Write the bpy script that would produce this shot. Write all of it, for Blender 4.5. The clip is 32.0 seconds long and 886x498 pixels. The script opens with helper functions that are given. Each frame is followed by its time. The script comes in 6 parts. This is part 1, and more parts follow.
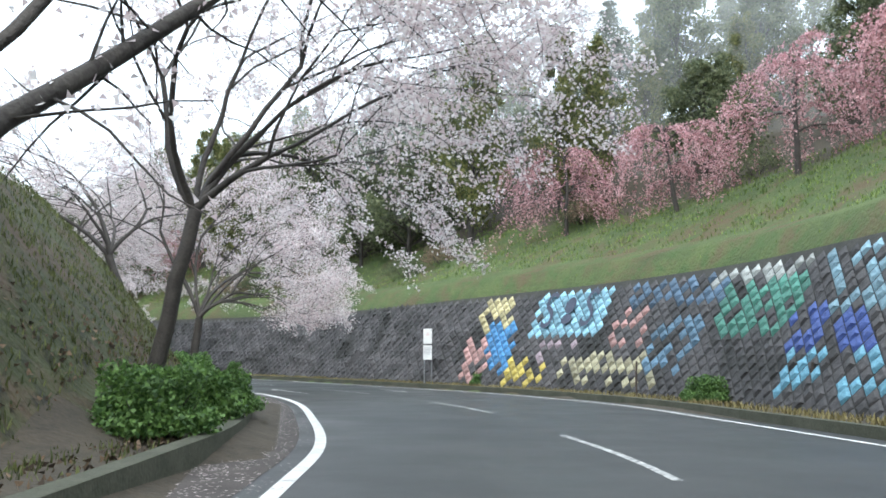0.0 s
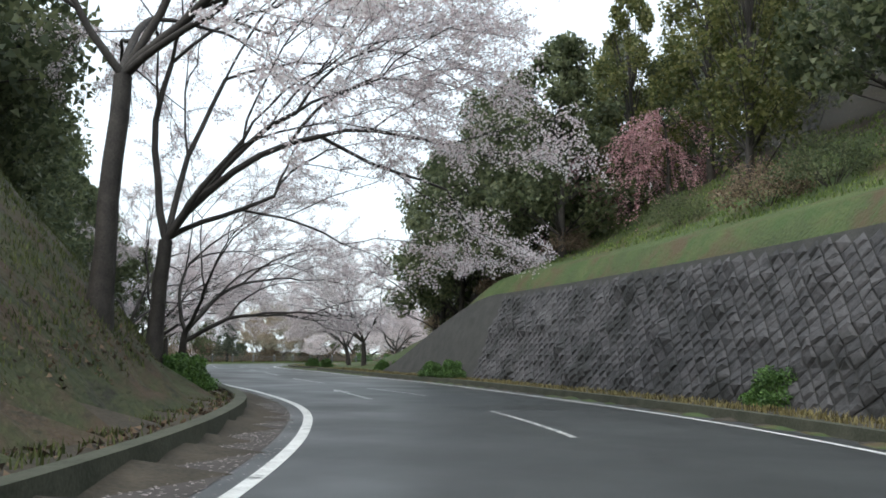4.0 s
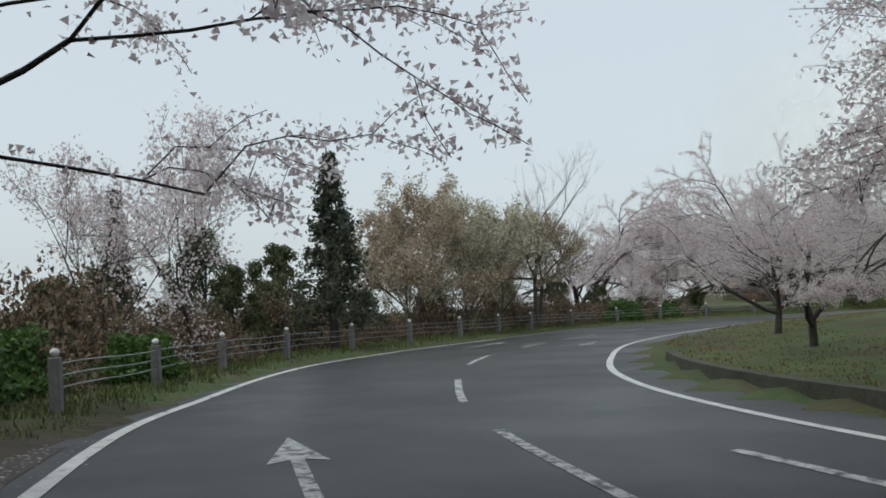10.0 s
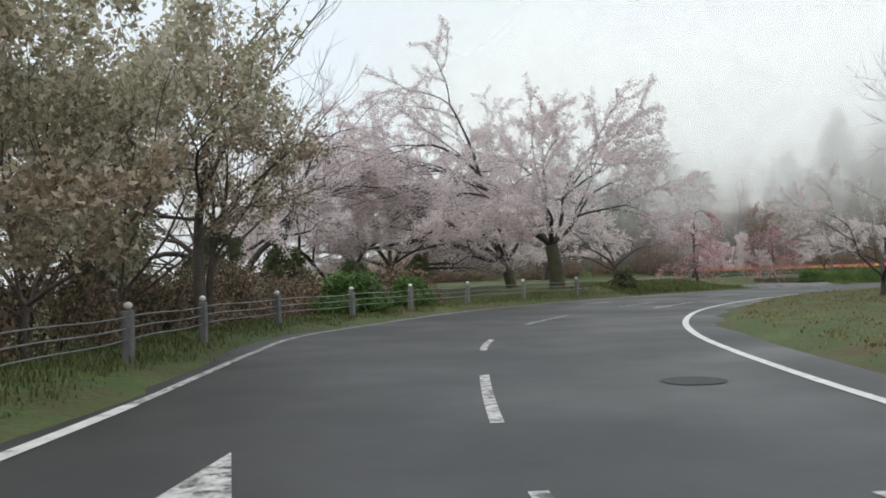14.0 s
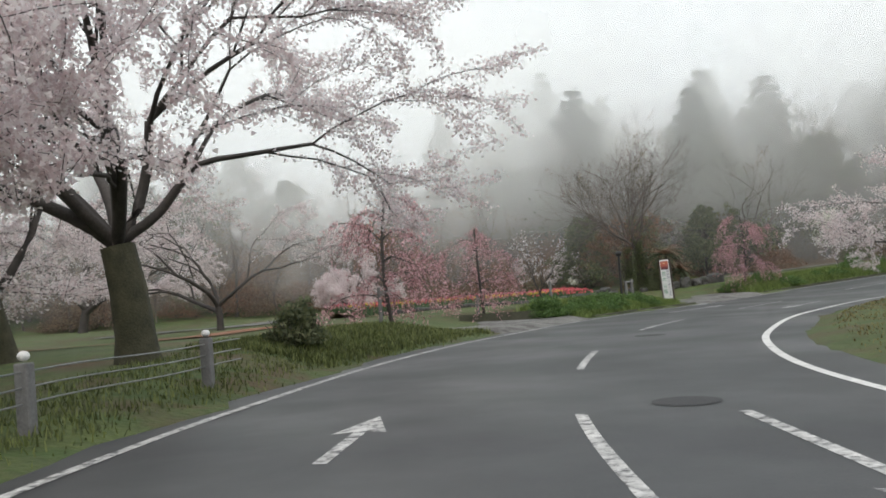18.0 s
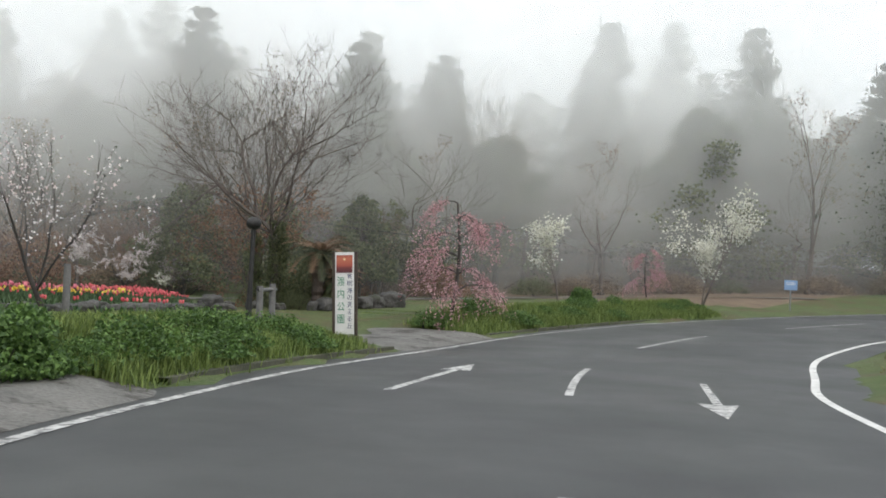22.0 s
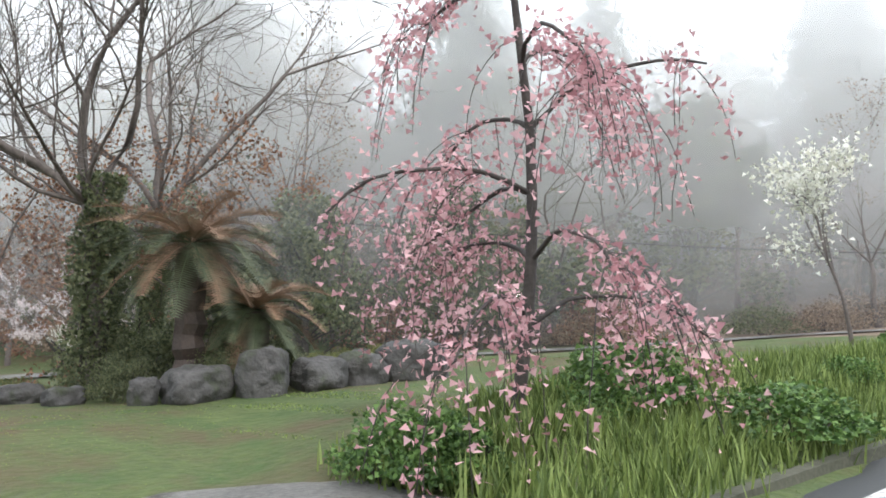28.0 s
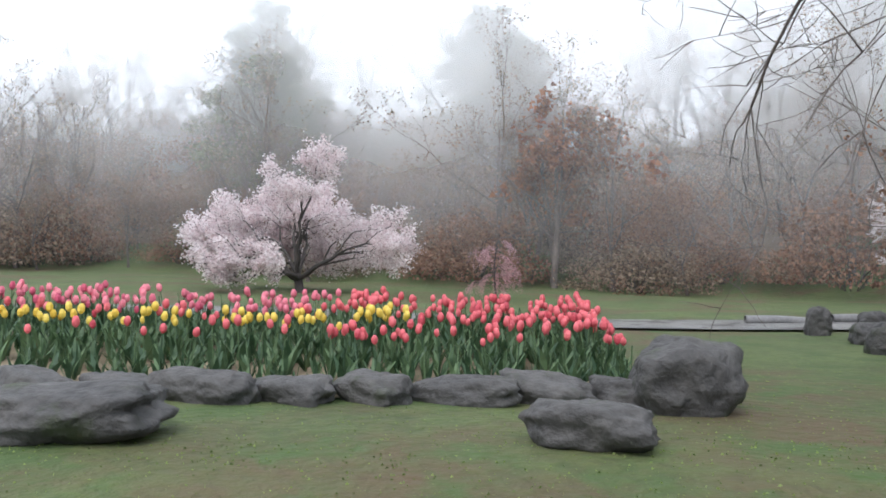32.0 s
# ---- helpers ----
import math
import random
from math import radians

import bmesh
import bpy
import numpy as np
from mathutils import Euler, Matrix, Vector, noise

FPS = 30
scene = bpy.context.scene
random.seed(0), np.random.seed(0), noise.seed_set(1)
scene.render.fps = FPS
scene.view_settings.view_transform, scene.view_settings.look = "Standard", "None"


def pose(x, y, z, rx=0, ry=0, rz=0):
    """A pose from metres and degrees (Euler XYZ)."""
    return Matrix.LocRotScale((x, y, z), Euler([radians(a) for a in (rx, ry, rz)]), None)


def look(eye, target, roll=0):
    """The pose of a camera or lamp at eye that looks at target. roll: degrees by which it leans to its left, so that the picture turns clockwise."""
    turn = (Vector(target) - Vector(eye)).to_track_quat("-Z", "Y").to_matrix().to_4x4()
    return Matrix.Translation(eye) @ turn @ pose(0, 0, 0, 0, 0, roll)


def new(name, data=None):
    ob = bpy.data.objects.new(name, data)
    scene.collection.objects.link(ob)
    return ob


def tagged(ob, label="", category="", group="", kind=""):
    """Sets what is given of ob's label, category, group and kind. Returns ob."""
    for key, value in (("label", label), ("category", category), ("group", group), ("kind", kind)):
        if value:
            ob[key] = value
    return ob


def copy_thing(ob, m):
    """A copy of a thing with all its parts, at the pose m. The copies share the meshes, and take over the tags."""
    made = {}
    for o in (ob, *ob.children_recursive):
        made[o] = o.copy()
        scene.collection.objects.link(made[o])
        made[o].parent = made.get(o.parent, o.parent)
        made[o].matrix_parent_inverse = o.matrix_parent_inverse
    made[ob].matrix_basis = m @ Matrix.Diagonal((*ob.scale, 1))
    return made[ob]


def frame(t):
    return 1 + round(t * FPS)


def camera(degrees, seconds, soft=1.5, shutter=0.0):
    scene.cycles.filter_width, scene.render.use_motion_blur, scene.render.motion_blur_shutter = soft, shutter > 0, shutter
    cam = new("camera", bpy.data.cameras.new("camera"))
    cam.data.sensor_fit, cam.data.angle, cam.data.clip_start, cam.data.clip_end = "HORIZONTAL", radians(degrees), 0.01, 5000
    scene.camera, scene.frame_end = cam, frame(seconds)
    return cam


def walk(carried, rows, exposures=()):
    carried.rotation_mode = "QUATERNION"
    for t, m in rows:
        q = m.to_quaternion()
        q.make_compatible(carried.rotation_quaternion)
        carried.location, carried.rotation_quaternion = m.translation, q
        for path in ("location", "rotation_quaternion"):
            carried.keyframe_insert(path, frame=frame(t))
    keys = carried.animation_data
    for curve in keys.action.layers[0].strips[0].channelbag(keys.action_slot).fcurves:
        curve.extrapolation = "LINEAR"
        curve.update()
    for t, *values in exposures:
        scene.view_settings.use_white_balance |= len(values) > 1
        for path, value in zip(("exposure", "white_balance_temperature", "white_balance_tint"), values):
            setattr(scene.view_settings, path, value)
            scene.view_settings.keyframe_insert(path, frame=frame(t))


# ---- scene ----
cam = camera(53.7, 32.0, soft=1.7)
PATH = [
    (0, (-0.000, 0.000, 1.101), (0.344, 1.954, 1.355), 0.66),
    (0.5, (1.014, 4.187, 1.100), (1.211, 6.156, 1.390), 1.18),
    (1, (1.752, 8.540, 1.103), (1.801, 10.515, 1.419), 0.38),
    (1.5, (2.190, 13.021, 1.104), (2.080, 14.989, 1.444), 0.16),
    (2, (2.223, 17.564, 1.111), (1.955, 19.513, 1.472), -0.29),
    (2.5, (1.807, 22.136, 1.098), (1.389, 24.055, 1.474), -1.37),
    (3, (1.064, 26.673, 1.110), (0.500, 28.565, 1.431), -1.43),
    (3.5, (0.023, 31.136, 1.105), (-0.691, 32.984, 1.380), -0.21),
    (4, (-1.364, 35.575, 1.097), (-2.228, 37.362, 1.337), 0.84),
    (4.5, (-3.290, 39.978, 1.103), (-4.285, 41.701, 1.316), 0.61),
    (6.5, (-15.742, 55.019, 1.098), (-16.962, 56.596, 1.252), 5.78),
    (7, (-19.146, 58.982, 1.115), (-20.389, 60.541, 1.265), 5.72),
    (7.5, (-22.808, 62.987, 1.103), (-24.067, 64.534, 1.247), 5.03),
    (8, (-26.787, 67.189, 1.101), (-28.069, 68.719, 1.222), 3.88),
    (8.5, (-30.664, 71.310, 1.120), (-31.954, 72.834, 1.247), 0.91),
    (9, (-33.704, 74.704, 1.111), (-34.911, 76.294, 1.227), -0.15),
    (9.5, (-36.257, 77.303, 1.108), (-37.344, 78.977, 1.233), -2.15),
    (10, (-38.507, 79.606, 1.111), (-39.522, 81.324, 1.251), -2.66),
    (10.5, (-40.551, 81.780, 1.095), (-41.506, 83.529, 1.263), -3.63),
    (11, (-42.323, 84.052, 1.091), (-43.204, 85.839, 1.264), -4.73),
    (11.5, (-43.948, 86.370, 1.103), (-44.690, 88.226, 1.179), -4.69),
    (12, (-45.477, 88.679, 1.099), (-46.021, 90.603, 1.164), -4.05),
    (12.5, (-46.710, 91.159, 1.094), (-47.099, 93.120, 1.154), -3.44),
    (13, (-47.784, 93.732, 1.095), (-48.083, 95.708, 1.151), -3.09),
    (13.5, (-48.603, 96.358, 1.081), (-48.831, 98.344, 1.136), -2.11),
    (15.5, (-50.808, 108.140, 1.106), (-50.557, 110.122, 1.193), -3.38),
    (16, (-50.713, 110.976, 1.108), (-50.351, 112.941, 1.198), -3.36),
    (16.5, (-50.468, 113.792, 1.116), (-49.980, 115.729, 1.209), -3.26),
    (17, (-50.036, 116.480, 1.110), (-49.428, 118.383, 1.205), -2.95),
    (17.5, (-49.419, 119.117, 1.127), (-48.677, 120.972, 1.223), -2.92),
    (18, (-48.587, 121.633, 1.119), (-47.716, 123.430, 1.223), -4.05),
    (18.5, (-47.570, 124.038, 1.110), (-46.562, 125.762, 1.221), -4.61),
    (19, (-46.343, 126.378, 1.086), (-45.234, 128.039, 1.200), -4.42),
    (19.5, (-44.988, 128.543, 1.106), (-43.778, 130.132, 1.216), -2.82),
    (20, (-43.506, 130.535, 1.114), (-42.181, 132.029, 1.227), -1.18),
    (20.5, (-41.979, 132.369, 1.124), (-40.549, 133.762, 1.241), -0.09),
    (21, (-40.415, 134.098, 1.129), (-38.910, 135.411, 1.236), 0.51),
    (21.5, (-38.824, 135.718, 1.103), (-37.275, 136.979, 1.216), 1.42),
    (22, (-37.221, 137.208, 1.078), (-35.675, 138.472, 1.193), 2.71),
    (22.5, (-35.598, 138.557, 1.058), (-34.016, 139.776, 1.164), 3.24),
    (23, (-33.999, 139.816, 1.052), (-32.456, 141.085, 1.143), 3.28),
    (23.5, (-32.405, 140.987, 1.044), (-30.932, 142.337, 1.124), 3.63),
    (24, (-30.855, 142.056, 1.038), (-29.470, 143.497, 1.104), 4.99),
    (24.5, (-29.432, 142.984, 1.044), (-28.121, 144.494, 1.071), 6.18),
    (25, (-28.067, 143.814, 1.066), (-26.752, 145.319, 1.144), 5.00),
    (25.5, (-26.716, 144.561, 1.098), (-25.399, 146.063, 1.187), 3.81),
    (27.5, (-23.265, 146.846, 1.143), (-22.065, 148.439, 1.299), 1.47),
    (28, (-22.721, 147.505, 1.149), (-21.495, 149.069, 1.371), -0.23),
    (28.5, (-22.426, 148.203, 1.185), (-21.376, 149.888, 1.431), -0.17),
    (29, (-22.282, 148.861, 1.224), (-21.460, 150.663, 1.497), -0.06),
    (29.5, (-22.219, 149.448, 1.266), (-21.618, 151.337, 1.535), 3.02),
    (30, (-22.196, 150.003, 1.279), (-21.717, 151.934, 1.484), 4.77),
    (30.5, (-22.269, 150.518, 1.311), (-21.992, 152.497, 1.404), 3.25),
    (31, (-22.407, 150.974, 1.332), (-22.308, 152.970, 1.404), 2.82),
    (31.5, (-22.686, 151.421, 1.339), (-22.948, 153.402, 1.412), 2.49),
    (32, (-22.904, 151.775, 1.352), (-23.394, 153.714, 1.368), 1.75),
]

EXPOSURES = [(0, 1.05, 5900, 3), (1, 0.8, 5900, 3), (2, 0.5, 5900, 4), (3, 0.58, 6000, 4), (4, 0.42, 6100, 4), (6.5, 0.0, 6300, 5), (7.3, -0.12, 6200, 5), (8, -0.28, 6200, 4), (9, -0.52, 6200, 4), (11, -0.55, 6300, 4), (12, -0.3, 6400, 5), (13, -0.2, 6400, 6), (16, -0.1, 6600, 8), (20, -0.05, 6500, 8), (22, 0.1, 6500, 8), (23, 0.2, 6500, 8), (25, 0.36, 6400, 8), (28, 0.82, 6200, 10), (30, 0.72, 6100, 11), (31, 0.74, 6000, 12), (32, 0.58, 6000, 12)]
walk(cam, [(t, look(eye, target, roll)) for t, eye, target, roll in PATH], EXPOSURES)

# ---- world and light: a bright, foggy overcast sky ----
world = bpy.data.worlds.new("overcast")
scene.world = world
world.use_nodes = True
wn, wl = world.node_tree.nodes, world.node_tree.links
wn.clear()
sky = wn.new("ShaderNodeTexSky")
sky.sky_type, sky.sun_disc = "NISHITA", False
sky.sun_elevation, sky.sun_rotation = radians(50), radians(200)
sky.dust_density, sky.air_density = 6.0, 1.0
sky_back = wn.new("ShaderNodeBackground")
sky_back.inputs[1].default_value = 0.06
wl.new(sky.outputs[0], sky_back.inputs[0])
cloud = wn.new("ShaderNodeBackground")
cloud.inputs[0].default_value = (0.93, 0.97, 1.0, 1)
cloud.inputs[1].default_value = 0.92
both = wn.new("ShaderNodeAddShader")
wl.new(sky_back.outputs[0], both.inputs[0])
wl.new(cloud.outputs[0], both.inputs[1])
wout = wn.new("ShaderNodeOutputWorld")
wl.new(both.outputs[0], wout.inputs[0])
sun = new("sun", bpy.data.lights.new("sun", "SUN"))
sun.data.energy, sun.data.angle, sun.data.color = 0.6, radians(40), (1.0, 0.97, 0.93)
sun.matrix_world = look((0, 0, 60), (-10, 25, 0))


# ---- materials ----
def material(name, dark, light, rough=0.8, scale=3.0, fine=40.0, bump=0.3, metal=0.0, island=0.0, spec=0.5, translucent=0.0, thickness=0.02):
    """Two-scale mottled surface between two colours, with fine relief; island varies piece by piece."""
    m = bpy.data.materials.new(name)
    m.use_nodes = True
    n, l = m.node_tree.nodes, m.node_tree.links
    p = n["Principled BSDF"]
    p.inputs["Roughness"].default_value, p.inputs["Metallic"].default_value = rough, metal
    p.inputs["Specular IOR Level"].default_value = spec
    co = n.new("ShaderNodeTexCoord")
    big, small = n.new("ShaderNodeTexNoise"), n.new("ShaderNodeTexNoise")
    big.inputs["Scale"].default_value, small.inputs["Scale"].default_value = scale, fine
    big.inputs["Detail"].default_value, small.inputs["Detail"].default_value = 5, 3
    geo = n.new("ShaderNodeNewGeometry")
    for tex in (big, small):
        l.new(geo.outputs["Position"], tex.inputs["Vector"])
    mix = n.new("ShaderNodeMath")
    mix.operation = "MULTIPLY_ADD"
    mix.inputs[1].default_value = 0.45
    l.new(small.outputs[0], mix.inputs[0])
    half = n.new("ShaderNodeMath")
    half.operation = "MULTIPLY"
    half.inputs[1].default_value = 0.55
    l.new(big.outputs[0], half.inputs[0])
    l.new(half.outputs[0], mix.inputs[2])
    value = mix.outputs[0]
    if island:
        isl = n.new("ShaderNodeMath")
        isl.operation = "MULTIPLY_ADD"
        isl.inputs[1].default_value = island
        shift = n.new("ShaderNodeMath")
        shift.operation = "SUBTRACT"
        shift.inputs[1].default_value = island / 2
        l.new(geo.outputs["Random Per Island"], isl.inputs[0])
        l.new(value, shift.inputs[0])
        l.new(shift.outputs[0], isl.inputs[2])
        value = isl.outputs[0]
    ramp = n.new("ShaderNodeValToRGB")
    ramp.color_ramp.elements[0].position, ramp.color_ramp.elements[1].position = 0.3, 0.7
    ramp.color_ramp.elements[0].color, ramp.color_ramp.elements[1].color = (*dark, 1), (*light, 1)
    l.new(value, ramp.inputs[0])
    l.new(ramp.outputs[0], p.inputs["Base Color"])
    if bump:
        b = n.new("ShaderNodeBump")
        b.inputs["Strength"].default_value, b.inputs["Distance"].default_value = bump, thickness
        l.new(small.outputs[0], b.inputs["Height"])
        l.new(b.outputs[0], p.inputs["Normal"])
    if translucent:
        t, mx = n.new("ShaderNodeBsdfTranslucent"), n.new("ShaderNodeMixShader")
        l.new(ramp.outputs[0], t.inputs[0])
        mx.inputs[0].default_value = translucent
        l.new(p.outputs[0], mx.inputs[1])
        l.new(t.outputs[0], mx.inputs[2])
        l.new(mx.outputs[0], n["Material Output"].inputs[0])
    return m


ASPHALT = material("wet_asphalt", (0.032, 0.034, 0.035), (0.06, 0.063, 0.063), 0.5, 0.5, 60, 0.25, thickness=0.006, spec=0.3)


def wet_sheen(m, scale, dry, wet):
    """Damp and drier areas: roughness that follows a large soft noise."""
    n, l = m.node_tree.nodes, m.node_tree.links
    tex, rng_ = n.new("ShaderNodeTexNoise"), n.new("ShaderNodeMapRange")
    tex.inputs["Scale"].default_value, tex.inputs["Detail"].default_value = scale, 6
    geo = n.new("ShaderNodeNewGeometry")
    l.new(geo.outputs["Position"], tex.inputs["Vector"])
    l.new(tex.outputs[0], rng_.inputs[0])
    for i, v in ((1, 0.35), (2, 0.65), (3, wet), (4, dry)):
        rng_.inputs[i].default_value = v
    l.new(rng_.outputs[0], n["Principled BSDF"].inputs["Roughness"])


wet_sheen(ASPHALT, 0.35, 0.58, 0.4)
LINE = material("road_paint", (0.45, 0.45, 0.44), (0.8, 0.8, 0.78), 0.6, 4, 30, 0.1)
WORN = material("worn_road_paint", (0.2, 0.2, 0.2), (0.75, 0.75, 0.73), 0.6, 6, 22, 0.1)
WOODFLOOR = material("brown_wood_floor", (0.075, 0.05, 0.034), (0.2, 0.15, 0.1), 0.95, 0.8, 9, 0.6)
SOIL = material("verge_soil", (0.026, 0.022, 0.015), (0.08, 0.064, 0.044), 0.95, 2.5, 18, 0.6)
GRASS = material("grass_ground", (0.033, 0.052, 0.015), (0.1, 0.132, 0.038), 0.9, 0.7, 11, 0.8, thickness=0.06)


def add_patches(m, colour, scale, low, high):
    """Bare or withered patches with ragged edges over a material's colour."""
    n, l = m.node_tree.nodes, m.node_tree.links
    p = n["Principled BSDF"]
    old = p.inputs["Base Color"].links[0].from_socket
    tex, edge, mix = n.new("ShaderNodeTexNoise"), n.new("ShaderNodeMapRange"), n.new("ShaderNodeMix")
    tex.inputs["Scale"].default_value, tex.inputs["Detail"].default_value, tex.inputs["Roughness"].default_value = scale, 8, 0.65
    geo = n.new("ShaderNodeNewGeometry")
    l.new(geo.outputs["Position"], tex.inputs["Vector"])
    edge.inputs[1].default_value, edge.inputs[2].default_value = low, high
    l.new(tex.outputs[0], edge.inputs[0])
    mix.data_type = "RGBA"
    l.new(edge.outputs[0], mix.inputs[0])
    l.new(old, mix.inputs[6])
    mix.inputs[7].default_value = (*colour, 1)
    l.new(mix.outputs[2], p.inputs["Base Color"])


add_patches(GRASS, (0.085, 0.062, 0.03), 0.45, 0.47, 0.62)
add_patches(WORN, (0.06, 0.062, 0.062), 9.0, 0.48, 0.62)
add_patches(LINE, (0.1, 0.1, 0.1), 3.0, 0.6, 0.68)
MOUND = material("mossy_mound", (0.018, 0.026, 0.009), (0.064, 0.07, 0.026), 0.95, 0.8, 9, 0.9, thickness=0.08)
add_patches(MOUND, (0.065, 0.045, 0.027), 0.9, 0.45, 0.6)
add_patches(MOUND, (0.02, 0.02, 0.012), 2.2, 0.55, 0.66)
add_patches(GRASS, (0.05, 0.085, 0.02), 1.7, 0.5, 0.62)
KERB = material("mossy_kerb_concrete", (0.03, 0.035, 0.02), (0.1, 0.1, 0.072), 0.9, 2, 25, 0.4)
STONE = material("dark_wall_stone", (0.032, 0.031, 0.033), (0.1, 0.095, 0.098), 0.8, 0.5, 12, 0.7, island=0.25)
add_patches(STONE, (0.018, 0.018, 0.017), 0.55, 0.5, 0.64)
JOINT = material("wall_joint", (0.03, 0.03, 0.028), (0.07, 0.068, 0.062), 0.95, 2, 20, 0.5)
BARK = material("wet_cherry_bark", (0.018, 0.015, 0.014), (0.07, 0.06, 0.052), 0.75, 4, 30, 0.7)
MOSSBARK = material("mossy_bark", (0.025, 0.028, 0.015), (0.09, 0.085, 0.05), 0.85, 4, 30, 0.7)
BLOSSOM = material("cherry_blossom", (0.68, 0.57, 0.58), (0.92, 0.87, 0.87), 0.8, 1, 6, 0, island=0.9, translucent=0.6)
PINK = material("weeping_cherry_blossom", (0.45, 0.23, 0.25), (0.72, 0.47, 0.49), 0.8, 1, 6, 0, island=0.9, translucent=0.35)
LEAF = material("evergreen_leaves", (0.065, 0.085, 0.042), (0.18, 0.2, 0.1), 0.6, 0.25, 5, 0, island=0.7, translucent=0.45)
BAMBOO = material("bamboo_leaves", (0.075, 0.095, 0.025), (0.22, 0.22, 0.075), 0.55, 0.4, 5, 0, island=0.8, translucent=0.4)
NEEDLE = material("conifer_needles", (0.05, 0.066, 0.046), (0.14, 0.16, 0.11), 0.7, 0.4, 5, 0, island=0.8, translucent=0.35)
SHRUB = material("azalea_leaves", (0.04, 0.09, 0.02), (0.13, 0.23, 0.055), 0.6, 2, 8, 0, island=0.9, translucent=0.25)
TWIG = material("bare_twigs", (0.06, 0.05, 0.044), (0.17, 0.145, 0.13), 0.85, 2, 20, 0.2)
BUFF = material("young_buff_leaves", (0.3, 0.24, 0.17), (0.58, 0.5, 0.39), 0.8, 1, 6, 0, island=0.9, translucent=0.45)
BROWNLEAF = material("russet_brown_leaves", (0.14, 0.07, 0.042), (0.3, 0.17, 0.11), 0.8, 1, 6, 0, island=0.9, translucent=0.3)
RUST = material("rust_red_leaves", (0.16, 0.06, 0.03), (0.34, 0.15, 0.08), 0.8, 1, 6, 0, island=0.9, translucent=0.3)
BUDS = material("brown_bud_leaves", (0.12, 0.085, 0.06), (0.32, 0.24, 0.17), 0.8, 1, 6, 0, island=0.9, translucent=0.4)
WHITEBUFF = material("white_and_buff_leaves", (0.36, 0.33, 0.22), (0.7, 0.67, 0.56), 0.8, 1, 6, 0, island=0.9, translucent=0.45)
WHITEFLOWER = material("white_blossom", (0.6, 0.6, 0.5), (0.85, 0.85, 0.78), 0.8, 1, 6, 0, island=0.9, translucent=0.3)
ROCK = material("dark_garden_rock", (0.024, 0.024, 0.024), (0.11, 0.107, 0.102), 0.8, 1.6, 14, 0.8, thickness=0.05)
add_patches(ROCK, (0.04, 0.05, 0.025), 2.5, 0.55, 0.66)
GRAVEL = material("gravel_apron", (0.07, 0.07, 0.066), (0.22, 0.215, 0.2), 0.7, 1.3, 24, 0.9, thickness=0.04)
add_patches(GRAVEL, (0.055, 0.05, 0.045), 1.4, 0.52, 0.58)
METAL = material("galvanised_steel", (0.25, 0.26, 0.27), (0.4, 0.41, 0.42), 0.45, 3, 20, 0.1, metal=0.8)
POSTGREY = material("weathered_post", (0.1, 0.1, 0.1), (0.22, 0.22, 0.22), 0.7, 6, 40, 0.2)
WHITE = material("white_enamel", (0.7, 0.71, 0.7), (0.82, 0.82, 0.81), 0.4, 3, 30, 0.05)
DARKWOOD = material("dark_brown_timber", (0.03, 0.022, 0.017), (0.085, 0.062, 0.048), 0.7, 4, 30, 0.4)


# ---- mesh helpers ----
def mesh_of(name, verts, faces, mat, smooth=False):
    me = bpy.data.meshes.new(name)
    me.from_pydata(verts if isinstance(verts, list) else verts.tolist(), [], faces if isinstance(faces, list) else faces.tolist())
    me.materials.append(mat)
    if smooth:
        me.polygons.foreach_set("use_smooth", np.ones(len(me.polygons), dtype=bool))
    me.update()
    return me


def place(name, me, parent=None, label=""):
    ob = new(name, me)
    ob.parent = parent
    return tagged(ob, label)


def part(name, bm, mat, parent, label=""):
    me = bpy.data.meshes.new(name)
    bm.to_mesh(me)
    bm.free()
    me.materials.append(mat)
    return place(name, me, parent, label)


def thing(name, m, label, category, group=""):
    ob = new(name)
    ob.matrix_world = m
    return tagged(ob, label, category, group)


def smooth_line(points, step):
    """A curve through the points, sampled at even steps."""
    p = np.array(points, float)
    q = np.vstack([2 * p[0] - p[1], p, 2 * p[-1] - p[-2]])
    out = []
    for a, b, c, d in zip(q, q[1:], q[2:], q[3:]):
        t = np.linspace(0, 1, 12, endpoint=False)[:, None]
        out.append(0.5 * (2 * b + (c - a) * t + (2 * a - 5 * b + 4 * c - d) * t**2 + (3 * b - a - 3 * c + d) * t**3))
    out = np.vstack(out + [p[-1:]])
    s = np.r_[0, np.cumsum(np.linalg.norm(np.diff(out, axis=0), axis=1))]
    at = np.arange(0, s[-1], step)
    return np.stack([np.interp(at, s, out[:, k]) for k in range(p.shape[1])], 1)


def across(line):
    """Unit vectors to the left of the line."""
    t = np.gradient(line, axis=0)
    t /= np.linalg.norm(t, axis=1)[:, None]
    return np.stack([-t[:, 1], t[:, 0]], 1)


